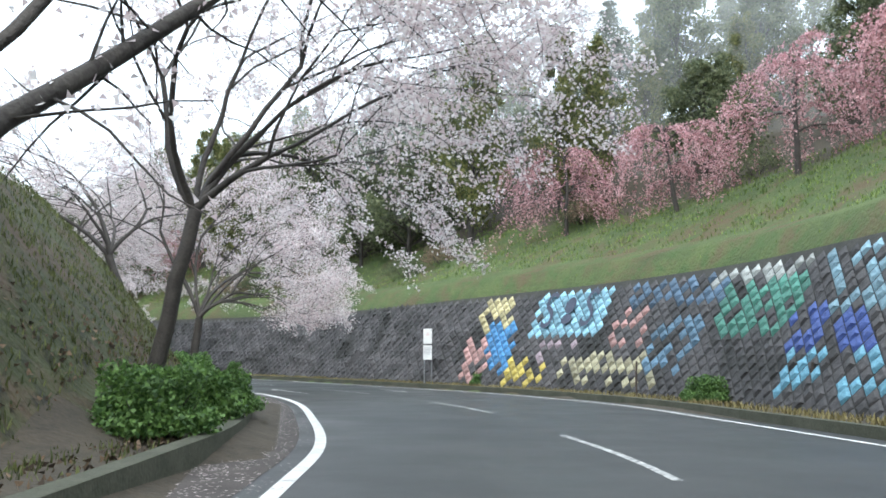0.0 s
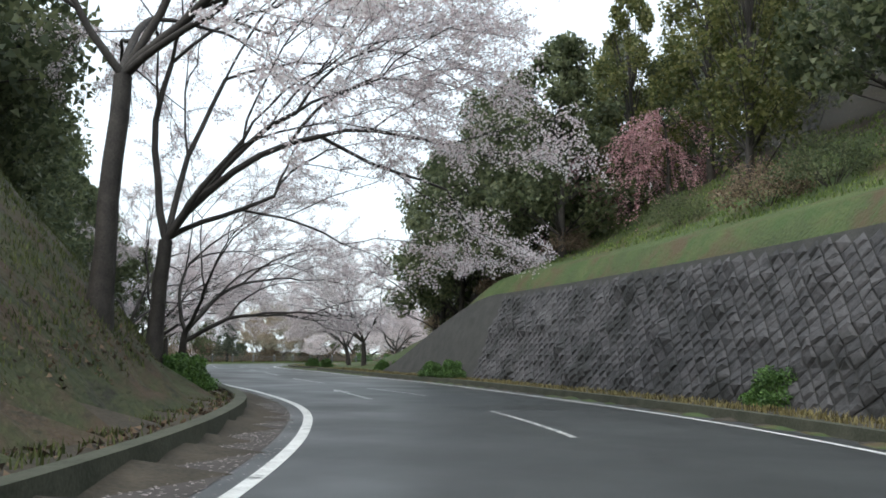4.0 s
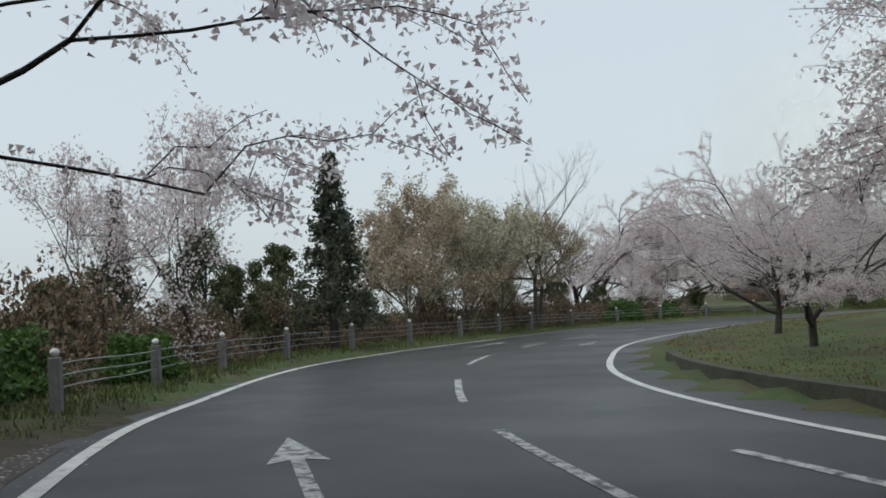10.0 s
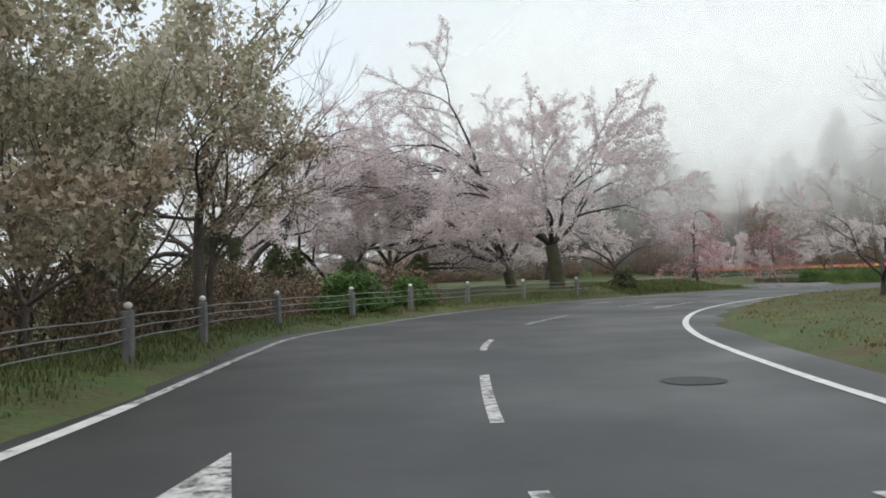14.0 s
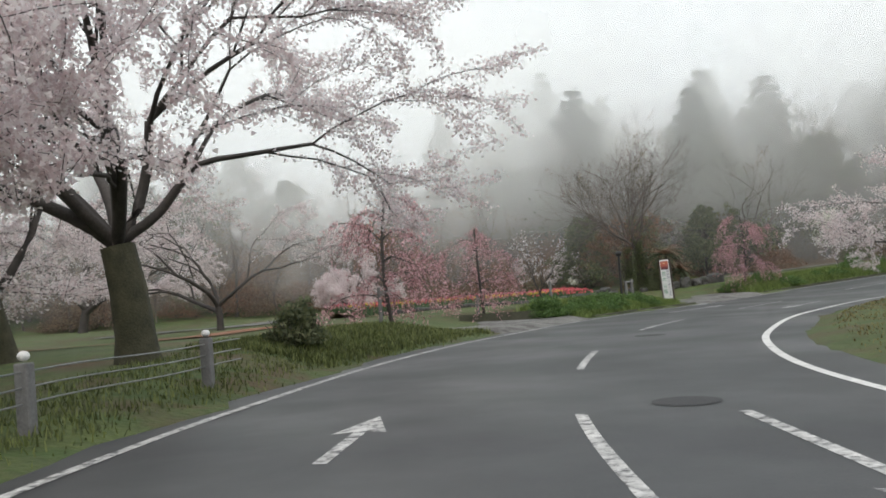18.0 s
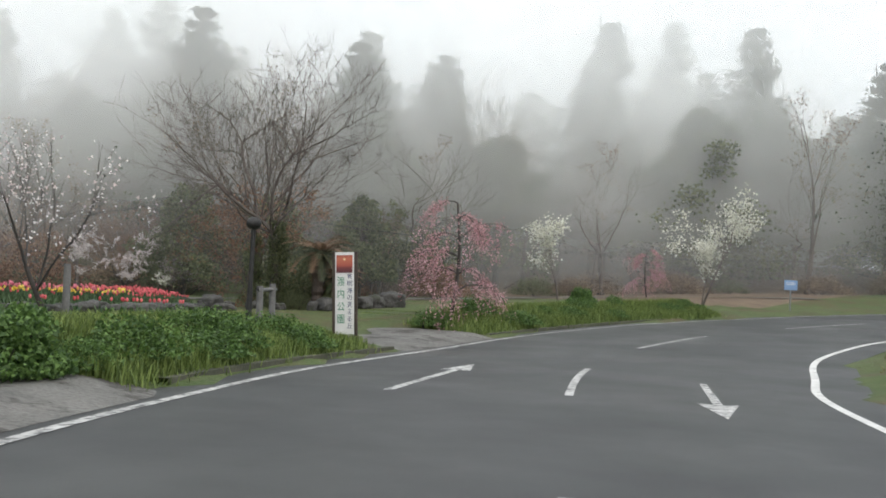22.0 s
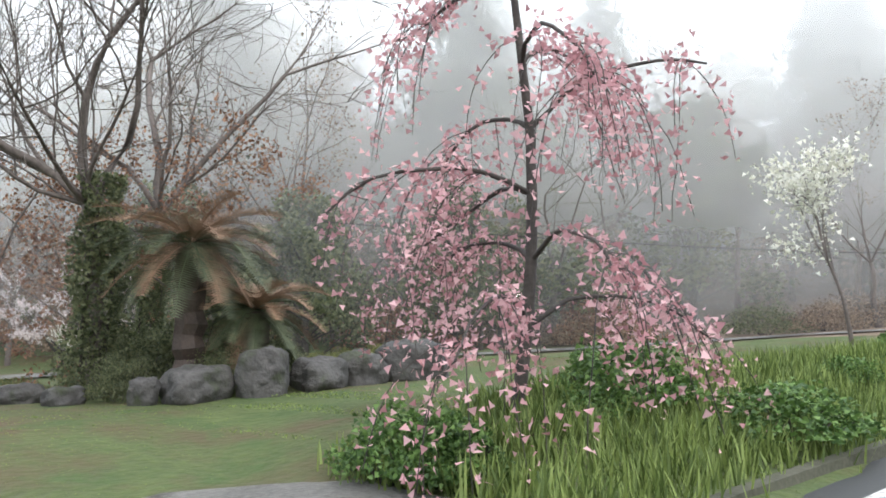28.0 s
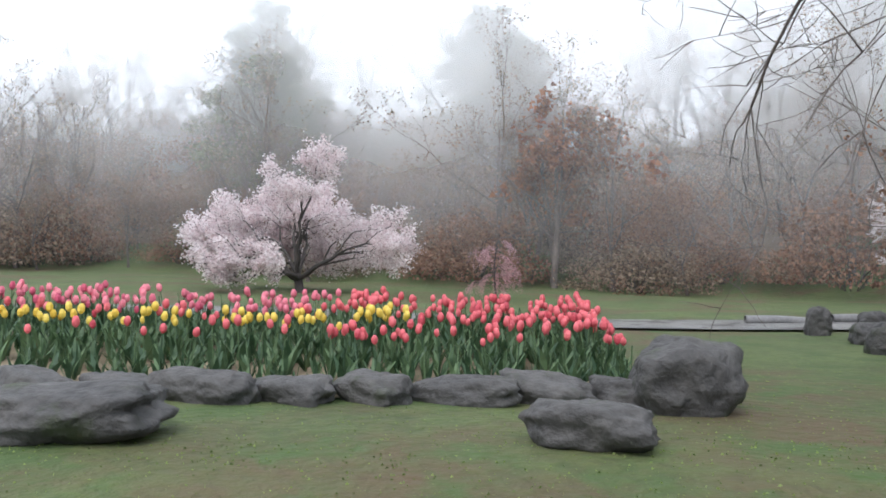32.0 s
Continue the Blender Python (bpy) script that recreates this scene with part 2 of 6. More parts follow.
def strip(name, line, offsets, heights, mat, kind="", label="", smooth=False):
    """A ribbon along a line: one vertex row for each offset to the left."""
    side = across(line)
    n, k = len(line), len(offsets)
    v = np.zeros((n, k, 3))
    for j, (o, h) in enumerate(zip(offsets, heights)):
        v[:, j, :2] = line + side * np.reshape(o, (-1, 1))
        v[:, j, 2] = h + lift(v[:, j, 0]) * (1 - ramp(-2, 18, 95 - v[:, j, 1]))
    f = [(i * k + j, (i + 1) * k + j, (i + 1) * k + j + 1, i * k + j + 1) for i in range(n - 1) for j in range(k - 1)]
    return tagged(new(name, mesh_of(name, v.reshape(-1, 3), f, mat, smooth)), label, "", "", kind)


# ---- plan of the road ----
LEFT_PTS = [(-14.0, -40.0), (-8.0, -28.0), (-4.5, -16.0), (-2.2, -6.0), (-0.92, 2.0), (-0.02, 7.7), (0.46, 11.5), (0.51, 16.2), (0.3, 22.2), (-0.53, 27.27), (-2.09, 31.9), (-3.68, 36.16), (-5.66, 40.87), (-8.39, 45.8), (-11.6, 50.3), (-16.2, 55.0), (-20.22, 58.48), (-23.69, 61.61), (-28.96, 67.04), (-34.44, 73.44), (-39.92, 79.08), (-45.53, 85.08), (-47.84, 88.61), (-49.8, 92.0), (-51.25, 95.38), (-52.08, 99.33), (-52.5, 103.02), (-52.71, 107.02), (-53.11, 112.0), (-53.22, 115.49), (-52.36, 118.92), (-51.02, 123.27), (-49.56, 126.58), (-47.67, 129.72), (-45.79, 132.29), (-43.51, 135.16), (-40.51, 138.28), (-37.57, 140.69), (-34.45, 143.08), (-31.57, 144.89), (-28.45, 146.59), (-23.57, 148.56), (-20.09, 149.65), (-16.98, 150.14), (-13.51, 150.26), (-10.2, 150.09), (-3.4, 148.7), (0.8, 147.5), (10.0, 143.5), (22.0, 136.0), (36.0, 124.0), (50.0, 108.0)]
RIGHT_PTS = [(-5.0, -42.0), (0.5, -28.0), (4.0, -16.0), (6.3, -6.0), (7.6, 2.0), (8.03, 10.02), (8.37, 16.0), (8.5, 22.0), (7.22, 28.39), (5.38, 33.38), (3.47, 37.38), (1.16, 42.28), (-1.2, 47.2), (-4.6, 52.4), (-9.8, 58.6), (-15.0, 64.3), (-18.34, 67.56), (-24.61, 73.28), (-30.95, 79.55), (-37.46, 85.23), (-40.98, 89.05), (-43.27, 92.78), (-44.85, 97.03), (-45.93, 100.98), (-46.42, 104.97), (-46.5, 109.01), (-46.3, 113.28), (-45.65, 117.3), (-44.4, 121.55), (-42.59, 125.47), (-40.48, 129.04), (-37.75, 132.24), (-35.11, 134.57), (-32.08, 136.86), (-29.11, 138.59), (-25.35, 140.51), (-22.48, 141.44), (-18.8, 142.48), (-15.0, 142.8), (-12.2, 142.7), (-9.4, 142.1), (-3.0, 140.5), (5.0, 137.0), (15.0, 130.5), (28.0, 119.5), (41.0, 104.0)]
CENTRE_PTS = [(-1.5, -12), (1.5, -2), (3.6, 7.7), (4.1, 12.8), (4.3, 18.4), (3.8, 23.3), (2.6, 29), (0.8, 34.3), (-0.6, 38), (-2.6, 42.5), (-5, 47.2), (-8.1, 51.7), (-11.8, 56.3), (-16, 60), (-19.3, 62.7),
              (-23, 66.2), (-30.2, 73.8), (-36.7, 80.6), (-42.3, 86.8), (-45.2, 91.2), (-47.1, 95), (-48.3, 98.5), (-49, 102), (-49.4, 105), (-49.6, 109), (-49.6, 113), (-48.9, 117.3), (-47.7, 120.9), (-46.1, 124.6),
              (-44.3, 128), (-42.1, 131.2), (-39.4, 134.4), (-36.2, 137.4), (-33, 139.7), (-28.5, 142.4), (-24.4, 144.5), (-20, 146.1), (-14, 146.7), (-9, 146.2), (-3, 144.7), (6, 140.5)]
LEFT, RIGHT, CENTRE = (smooth_line(p, 0.5) for p in (LEFT_PTS, RIGHT_PTS, CENTRE_PTS))


def nearest(line, x, y):
    """Signed distance to the left of a line, and the index of its nearest sample, for arrays of places."""
    d = np.full(x.shape, 1e9)
    k = np.zeros(x.shape, int)
    for i in range(0, len(line)):
        e = (x - line[i, 0]) ** 2 + (y - line[i, 1]) ** 2
        m = e < d
        d[m], k[m] = e[m], i
    side = across(line)
    s = (x - line[k, 0]) * side[k, 0] + (y - line[k, 1]) * side[k, 1]
    return np.sqrt(d) * np.sign(s), k


def ramp(a, b, v):
    t = np.clip((v - a) / (b - a), 0, 1)
    return t * t * (3 - 2 * t)


def station(line, x, y):
    return int(np.argmin((line[:, 0] - x) ** 2 + (line[:, 1] - y) ** 2))


L_MOUND_END, L_FENCE_END = station(LEFT, -45.5, 85.3), station(LEFT, -45, 136)
L_PARK = station(LEFT, -40, 139.5)
R_WALL_END, R_FLAT = station(RIGHT, -18.6, 67.9), station(RIGHT, -31, 79.7)
VERGES = [(station(LEFT, *a), station(LEFT, *b)) for a, b in (((-51.5, 123), (-38.6, 140.2)), ((-31.9, 144.7), (-25.0, 148.2)), ((-18.6, 150), (-4, 148.6)))]
WALL_FOOT, WALL_LEAN = 2.0, 0.43


def lift(x):
    """The road and the park climb gently towards the east."""
    return 0.075 * np.log1p(np.exp(np.clip((np.asarray(x, float) + 22) / 1.5, -40, 40)))


def wall_top(k):
    """Height of the retaining wall at samples of the right line; it runs out where the bank gets low."""
    k = np.asarray(k, float)
    return (3.85 - 0.2 * ramp(150, 180, k)) * (1 - ramp(R_WALL_END - 2, R_WALL_END + 24, k))


def ground_height(x, y):
    """Height of the land at arrays of places."""
    x, y = np.asarray(x, float), np.asarray(y, float)
    dl, kl = nearest(LEFT, x, y)
    dr, kr = nearest(RIGHT, x, y)
    wave = 0.5 * np.sin(x * 0.21 + 1.3) * np.cos(y * 0.17) + 0.5 * np.sin(x * 0.53 + y * 0.41)
    rough = 0.5 * np.sin(x * 1.9 + y * 1.1) * np.sin(y * 1.7 - x * 0.6)
    # left: a bed behind the kerb, then a steep grassy mound; further on a falling bank; then the park
    mound = 0.22 * ramp(1.0, 1.3, dl) + (4.9 - 1.7 * ramp(205, 235, kl.astype(float))) * np.clip((dl - 2.4) / 4.0, 0, 1) ** 0.88 + (0.3 * wave + 0.12 * rough) * ramp(2.5, 5, dl) + 1.2 * ramp(7, 16, dl)
    bank = 0.15 * ramp(0.4, 0.9, dl) - 1.3 * ramp(2.4, 9, dl) + 1.0 * ramp(30, 70, dl)
    edge = 178 - 11 * ramp(-26, 0, x) - 24 * ramp(-2, 34, x)
    crest = 1 - ramp(-14, 2, x)
    hill_n = (6.6 * crest * ramp(-1, 19, y - edge) + 6.8 * (1 - crest) * ramp(1, 36, y - edge) + 4 * ramp(35, 110, y - edge)) * ramp(-78, -48, x)
    raised = sum(ramp(a - 2, a + 2, kl.astype(float)) * (1 - ramp(b - 2, b + 2, kl.astype(float))) for a, b in VERGES)
    park = 0.12 * ramp(0.5, 0.9, dl) + np.maximum(0.33 * ramp(2.5, 7, dl), 0.36 * raised * ramp(0.6, 2.6, dl) * (1 - 0.3 * ramp(8, 16, dl))) + 0.06 * wave * ramp(3, 8, dl) + hill_n
    w1 = ramp(L_MOUND_END - 8, L_MOUND_END + 6, kl.astype(float))
    w2 = ramp(L_FENCE_END - 18, L_FENCE_END + 2, kl.astype(float))
    left = (mound * (1 - w1) + bank * w1) * (1 - w2) + park * w2
    # right: the wall's foot, then the hillside above it; further on a low island
    e = -dr
    top = wall_top(kr)
    run = 24 - 19.5 * ramp(R_WALL_END - 4, R_WALL_END + 18, kr.astype(float))
    hill = np.where(e > 4.2, top + 0.6 * np.clip(e - 3.5, 0, run) + 0.2 * np.clip(e - 27, 0, 60) + (0.3 * wave + 0.1 * rough) * ramp(5, 8, e), 0.16 * ramp(0.75, 1.0, e))
    hill -= 0.6 * np.clip(e - 3.5, 0, run) * ramp(R_FLAT - 6, R_FLAT + 26, kr.astype(float)) * 0.9
    isle = 0.16 * ramp(0.9, 1.3, e) + 0.35 * ramp(2, 9, e) + 0.12 * wave * ramp(2, 6, e)
    w3 = ramp(R_FLAT + 2, R_FLAT + 24, kr.astype(float))
    right = hill * (1 - w3) + isle * w3
    z = np.where(dl > 0, left, np.where(dr < 0, right, -0.06))
    return z + lift(x) * (1 - ramp(-2, 18, 95 - y)) * (1 - 0.35 * ramp(154, 172, y))


def on_ground(x, y):
    return float(ground_height(np.array([x]), np.array([y]))[0])


# ---- the ground: one sheet to the horizon ----
def spread(a, b, step, far):
    mid = np.arange(a, b, step)
    out = [far * 0.01, far * 0.03, far * 0.08, far * 0.2, far * 0.5, far]
    return np.r_[a - np.array(out[::-1]), mid, b + np.array(out)]


gx, gy = spread(-120, 70, 0.8, 1500), spread(-50, 225, 0.8, 1500)
XX, YY = np.meshgrid(gx, gy, indexing="ij")
ZZ = ground_height(XX, YY)
ny = len(gy)
idx = np.arange(len(gx) * ny).reshape(len(gx), ny)
quads = np.stack([idx[:-1, :-1], idx[1:, :-1], idx[1:, 1:], idx[:-1, 1:]], -1).reshape(-1, 4)
ground_me = mesh_of("ground", np.stack([XX, YY, ZZ], -1).reshape(-1, 3), quads, GRASS, True)
ground = tagged(new("ground", ground_me), "wet grass banks and soil beside the road", "ground", "", "structure")
ground_me.materials.append(SOIL)
ground_me.materials.append(MOUND)
ground_me.materials.append(WOODFLOOR)
DL, KL = nearest(LEFT, XX, YY)
DR, KR = nearest(RIGHT, XX, YY)
soil = ((DL > 0) & (DL < 2.6) & (KL < L_MOUND_END)) | ((DR < 0) & (DR > -4) & (KR < R_FLAT)) | ((DR < -10.5) & (KR < R_FLAT))
kinds = np.where(soil, 1, np.where((DL > 0) & (KL < L_MOUND_END + 6), 2, np.where((ZZ > 1.3) & (YY > 150), 3, 0)))
ground_me.polygons.foreach_set("material_index", kinds[:-1, :-1].reshape(-1).astype(np.int32))

# ---- road, painted lines, kerbs ----
n_road = 900
def even(line, n):
    s = np.linspace(0, len(line) - 1, n)
    return np.stack([np.interp(s, np.arange(len(line)), line[:, k]) for k in range(2)], 1)


la, ra = even(LEFT + across(LEFT) * 0.75, n_road), even(RIGHT - across(RIGHT) * 0.75, n_road)
def flat_lift(p):
    return lift(p[:, 0]) * (1 - ramp(-2, 18, 95 - p[:, 1]))


rv = np.concatenate([np.c_[la, np.full(n_road, 0.016)], np.c_[(la * 2 + ra) / 3, np.full(n_road, 0.02)], np.c_[(la + 2 * ra) / 3, np.full(n_road, 0.02)], np.c_[ra, np.full(n_road, 0.016)]])
rv[:, 2] += flat_lift(rv)
rf = [(j * n_road + i, (j + 1) * n_road + i, (j + 1) * n_road + i + 1, j * n_road + i + 1) for j in range(3) for i in range(n_road - 1)]
road = tagged(new("road", mesh_of("road", rv, rf, ASPHALT, True)), "wet dark grey asphalt road with faded markings", "road", "", "structure")


# ---- trees ----
def tubes(chains, sides=(8, 6, 4, 3)):
    """Tapered round limbs from chains of (level, points, radii)."""
    verts, faces, base = [], [], 0
    for level, pts, rad in chains:
        k = sides[min(level, len(sides) - 1)]
        pts = np.asarray(pts)
        d = np.gradient(pts, axis=0)
        d /= np.linalg.norm(d, axis=1)[:, None] + 1e-9
        ref = np.where(np.abs(d[:, 2:3]) > 0.9, np.array([[1.0, 0, 0]]), np.array([[0, 0, 1.0]]))
        u = np.cross(d, ref)
        u /= np.linalg.norm(u, axis=1)[:, None] + 1e-9
        w = np.cross(d, u)
        a = np.linspace(0, 2 * np.pi, k, endpoint=False)
        ring = pts[:, None] + np.asarray(rad)[:, None, None] * (np.cos(a)[None, :, None] * u[:, None] + np.sin(a)[None, :, None] * w[:, None])
        verts.append(ring.reshape(-1, 3))
        n = len(pts)
        i, j = np.meshgrid(np.arange(n - 1), np.arange(k), indexing="ij")
        q = np.stack([i * k + j, i * k + (j + 1) % k, (i + 1) * k + (j + 1) % k, (i + 1) * k + j], -1).reshape(-1, 4) + base
        faces.append(q)
        base += n * k
    return np.concatenate(verts), np.concatenate(faces)


def unit(v):
    return v / (np.linalg.norm(v) + 1e-9)


def limb(rng, p, d, length, r0, r1, steps, bend, wander):
    """A curved limb: bend is added to its direction at every step, wander shakes it."""
    pts, rad, d = [np.array(p)], [r0], unit(np.array(d, float))
    for i in range(steps):
        d = unit(d + np.array(bend) / steps + rng.normal(0, wander, 3))
        pts.append(pts[-1] + d * length / steps)
        rad.append(r0 + (r1 - r0) * (i + 1) / steps)
    return np.array(pts), rad


def petals(rng, places, size, flat=0.0):
    """Small pointed petals or leaves, each turned its own way, round the places."""
    n = len(places)
    a = rng.normal(0, 1, (n, 3))
    a[:, 2] *= 1 - flat
    a /= np.linalg.norm(a, axis=1)[:, None]
    b = np.cross(a, rng.normal(0, 1, (n, 3)))
    b /= np.linalg.norm(b, axis=1)[:, None]
    s = size * rng.uniform(0.6, 1.35, (n, 1))
    v = np.stack([places - a * s * 1.1, places + (a * 0.6 + b) * s, places + (a * 0.6 - b) * s], 1)
    return v.reshape(-1, 3), np.arange(3 * n).reshape(n, 3)


def along(rng, pts, count, jitter):
    t = rng.uniform(0, len(pts) - 1.001, count)
    i = t.astype(int)
    f = (t - i)[:, None]
    return pts[i] * (1 - f) + pts[i + 1] * f + rng.normal(0, jitter, (count, 3))


def cherry_shape(seed, limbs=4, height=8.5, trunk=1.8, bias=0.0, girth=0.2, fill=8, wide=1.0, low=0.35, floor_=2.4, arms=(), lean=None):
    """Chains of a forking, spreading cherry and the places of its blossom; bias throws its crown towards +x.
    arms: main limbs as (azimuth, rise, length, girth) in place of the scattered ones; lean: the way the trunk leans."""
    rng = np.random.default_rng(seed)
    chains, bloom = [], []
    tilt = (0.1 * bias + rng.normal(0, 0.08), rng.normal(0, 0.1), 1)
    tp, tr = limb(rng, (0, 0, -0.4), (*lean, 1) if lean else tilt, trunk + 0.4, girth * 1.2, girth * 0.95, 6, (0.25 * bias, 0, 0), 0.05)
    tr[0], tr[1] = tr[0] * 1.45, tr[1] * 1.12
    chains.append((0, tp, tr))
    lengths = [x * height / 8.5 for x in (0, 3.0, 2.3, 1.75, 1.15, 0.62)]

    def grow(p, d, r, level, stretch=1.0):
        out = np.array((p[0], p[1], 0.0))
        out = unit(out) * (0.5 if level < 4 else 0.15) * wide
        n = lengths[level] * rng.uniform(0.8, 1.25) * stretch
        pull = (out[0] + 0.45 * bias * (level < 4), out[1], (-0.15, -0.12, -0.15, -0.2, -0.3, -0.45)[level])
        steps = (0, 6, 5, 4, 4, 3)[level]
        pts, rad = limb(rng, p, d, n, r, max(r * 0.62, 0.004), steps, pull, 0.1)
        if level >= 2:
            low_ = pts[1:, 2] < floor_
            pts[1:, 2] = np.where(low_, floor_ + 0.55 * (pts[1:, 2] - floor_) + rng.uniform(-0.15, 0.25), pts[1:, 2])
        chains.append((min(level, 3), pts, rad))
        if level >= 3:
            bloom.append(along(rng, pts, int(fill * (0, 0, 0, 4, 9, 13)[level] * n), 0.065))
        if level == 5:
            return
        kids = (0, 3, 3, 4, 3)[level]
        for i in range(kids):
            k = steps if i < 2 else rng.integers(max(1, steps // 2), steps)
            od = unit(pts[k] - pts[k - 1])
            side = rng.normal(0, 1, 3)
            side = unit(side - od * (side @ od))
            kd = od * 0.85 + side * rng.uniform(0.45, 0.95) + (0, 0, 0.2)
            grow(pts[k], kd, max(rad[k] * (0.8 if i < 2 else 0.6), 0.005), level + 1, 0.5 + 0.5 * stretch)

    turn = rng.uniform(0, 6.28)
    for az, rise, far, thick in arms:
        a = radians(az)
        grow(tp[-1] if rise > 0.7 else tp[-2], (math.cos(a), math.sin(a), rise), girth * thick, 1, far)
    for i in range(0 if arms else limbs):
        a = turn + i * 6.283 / limbs + rng.normal(0, 0.25)
        up = (low * 1.6, 1.5, low * 2.4, 2.2, 0.9)[i % 5] * rng.uniform(0.85, 1.15)
        grow(tp[-1] if i else tp[-2], (wide * math.cos(a) + bias * 0.5, wide * math.sin(a), up), girth * (0.72 if i < 2 else 0.6), 1)
    return rng, chains, np.concatenate(bloom)


def weeping_shape(seed, height=4.2, strands=70, hang=2.0, fill=26, girth=0.13, reach=0.42):
    rng = np.random.default_rng(seed)
    chains, bloom = [], []
    tp, tr = limb(rng, (0, 0, -0.3), (0.03, 0.02, 1), height * 0.72, girth, girth * 0.5, 7, (0, 0, 0), 0.06)
    chains.append((0, tp, tr))
    for i in range(11):
        a = i * 2.4 + rng.normal(0, 0.3)
        k = rng.integers(3, 8) if i > 4 else 7
        if reach < 0.3:
            k = 2 + i // 2
        lp, lr = limb(rng, tp[min(k, 7)], (math.cos(a), math.sin(a), rng.uniform(0.5, 1.5)), height * reach * rng.uniform(0.7, 1.3) * (1 if reach > 0.3 else 1.55 - 0.09 * k), girth * 0.36, 0.009, 8,
                      (0.5 * math.cos(a), 0.5 * math.sin(a), -1.7), 0.1)
        chains.append((1, lp, lr))
        bloom.append(along(rng, lp[3:], fill, 0.07))
        for j in range(strands // 11):
            q = rng.integers(2, 9)
            sp, sr = limb(rng, lp[q], (math.cos(a) + rng.normal(0, 0.7), math.sin(a) + rng.normal(0, 0.7), 0.2), hang * rng.uniform(0.5, 1.15), girth * 0.08, 0.0035, 7, (0, 0, -3.2), 0.08)
            chains.append((3, sp, sr))
            bloom.append(along(rng, sp, fill, 0.06))
    return rng, chains, np.concatenate(bloom)


def bare_shape(seed, height=8.0, spread_=0.75, trunk=0.3, levels=4, girth=0.2, arms=()):
    rng = np.random.default_rng(seed)
    chains, tips = [], []

    def grow(p, d, n, r, level):
        pts, rad = limb(rng, p, d, n, r, r * 0.55, 6 if level < 2 else 4, (0, 0, 0.12 if not arms else 0.02), 0.09 if not arms else 0.03 if level == 0 else 0.13)
        chains.append((level, pts, rad))
        if level >= levels:
            tips.append(pts)
            return
        for az, rise, far, thick in arms if level == 0 else ():
            a = radians(az)
            grow(pts[-1], (math.cos(a), math.sin(a), rise), height * 0.34 * far, r * thick, 1)
        for i in range((0 if arms else 5) if level == 0 else (6 if arms else 4) if level < 3 else 3):
            top = len(pts) - 1
            k = top if i < 2 else rng.integers(max(1, top - 2), top + 1) if level == 0 else rng.integers(1, top + 1)
            od = unit(pts[k] - pts[k - 1])
            grow(pts[k], od * 0.85 + rng.normal(0, spread_ * 0.62, 3) + (0, 0, 0.2), height * (0, 0.34, 0.2, 0.13, 0.08, 0.05)[level + 1] * rng.uniform(0.75, 1.2), max(rad[k] * (0.72 if i < 2 else 0.5), 0.005), level + 1)

    grow(np.array((0, 0, -0.3)), (0, 0, 1), height * trunk + 0.3, girth, 0)
    return rng, chains, tips


def clump_places(rng, clumps, per):
    out = []
    for c, r in clumps:
        v = rng.normal(0, 1, (per, 3))
        v /= np.linalg.norm(v, axis=1)[:, None]
        out.append(np.array(c) + v * np.array(r) * rng.uniform(0.3, 1.1, (per, 1)))
    return np.concatenate(out)


def tree(name, trunk_mat, crown_mat, chains, places, size, rng, label, category, group, crown="crown", m=None):
    ob = thing(name, m or Matrix(), label, category, group)
    for piece, some in (("trunk", [c for c in chains if c[0] == chains[0][0]]), ("branching", [c for c in chains if c[0] != chains[0][0]])):
        if some:
            v, f = tubes(some)
            place(piece, mesh_of(piece, v, f, trunk_mat, True), ob)
    if places is not None and len(places):
        pv, pf = petals(rng, places, size)
        place(crown, mesh_of(crown, pv, pf, crown_mat), ob)
    return ob


def stand(ob, x, y, turn=0.0, size=1.0, tall=None, dz=0.0, lean=(0.0, 0.0)):
    """A copy of a tree or bush with its foot on the land."""
    m = pose(x, y, on_ground(x, y) + dz, lean[0], lean[1], turn) @ Matrix.Diagonal((size, size, size * (tall or 1), 1))
    c = copy_thing(ob, Matrix())
    c.matrix_basis = m
    return c


def discard(ob):
    for o in (*ob.children_recursive, ob):
        bpy.data.objects.remove(o)


def cherry(seed, label, group, petal=0.027, **k):
    rng, ch, pl = cherry_shape(seed, **k)
    return tree("cherry_tree", BARK, BLOSSOM, ch, pl, petal, rng, label, "tree", group, "blossom")


def broadleaf(seed, mat, name, label, height, width, clumps, per, size, tall=1.0, low=0.15):
    rng = np.random.default_rng(seed)
    tp, tr = limb(rng, (0, 0, -0.5), (0.02, 0.02, 1), height * 0.85, 0.2, 0.05, 6, (0, 0, 0), 0.04)
    chains, cl = [(1, tp, tr)], []
    for i in range(clumps):
        h = low + (1 - low) * (i + rng.uniform(0, 1)) / clumps
        a, q = i * 2.4 + rng.normal(0, 0.4), rng.uniform(0.35, 1.0)
        wide = width * (1.05 - 0.45 * max(0, h - 0.35)) * math.sqrt(max(0.04, 1 - max(0, (h - 0.45) / 0.58) ** 2))
        c = (q * wide * math.cos(a), q * wide * math.sin(a), h * height)
        r = width * rng.uniform(0.26, 0.44) * (1.15 - 0.55 * h)
        cl.append((c, (r, r, r * 0.8 * tall)))
        s = tp[min(6, int(h * 5))]
        lp, lr = limb(rng, s, np.array(c) - s, np.linalg.norm(np.array(c) - s), 0.05, 0.015, 3, (0, 0, 0), 0.05)
        chains.append((3, lp, lr))
    return tree(name, BARK, mat, chains, clump_places(rng, cl, per), size, rng, label, "tree", "hillside wood", "crown")


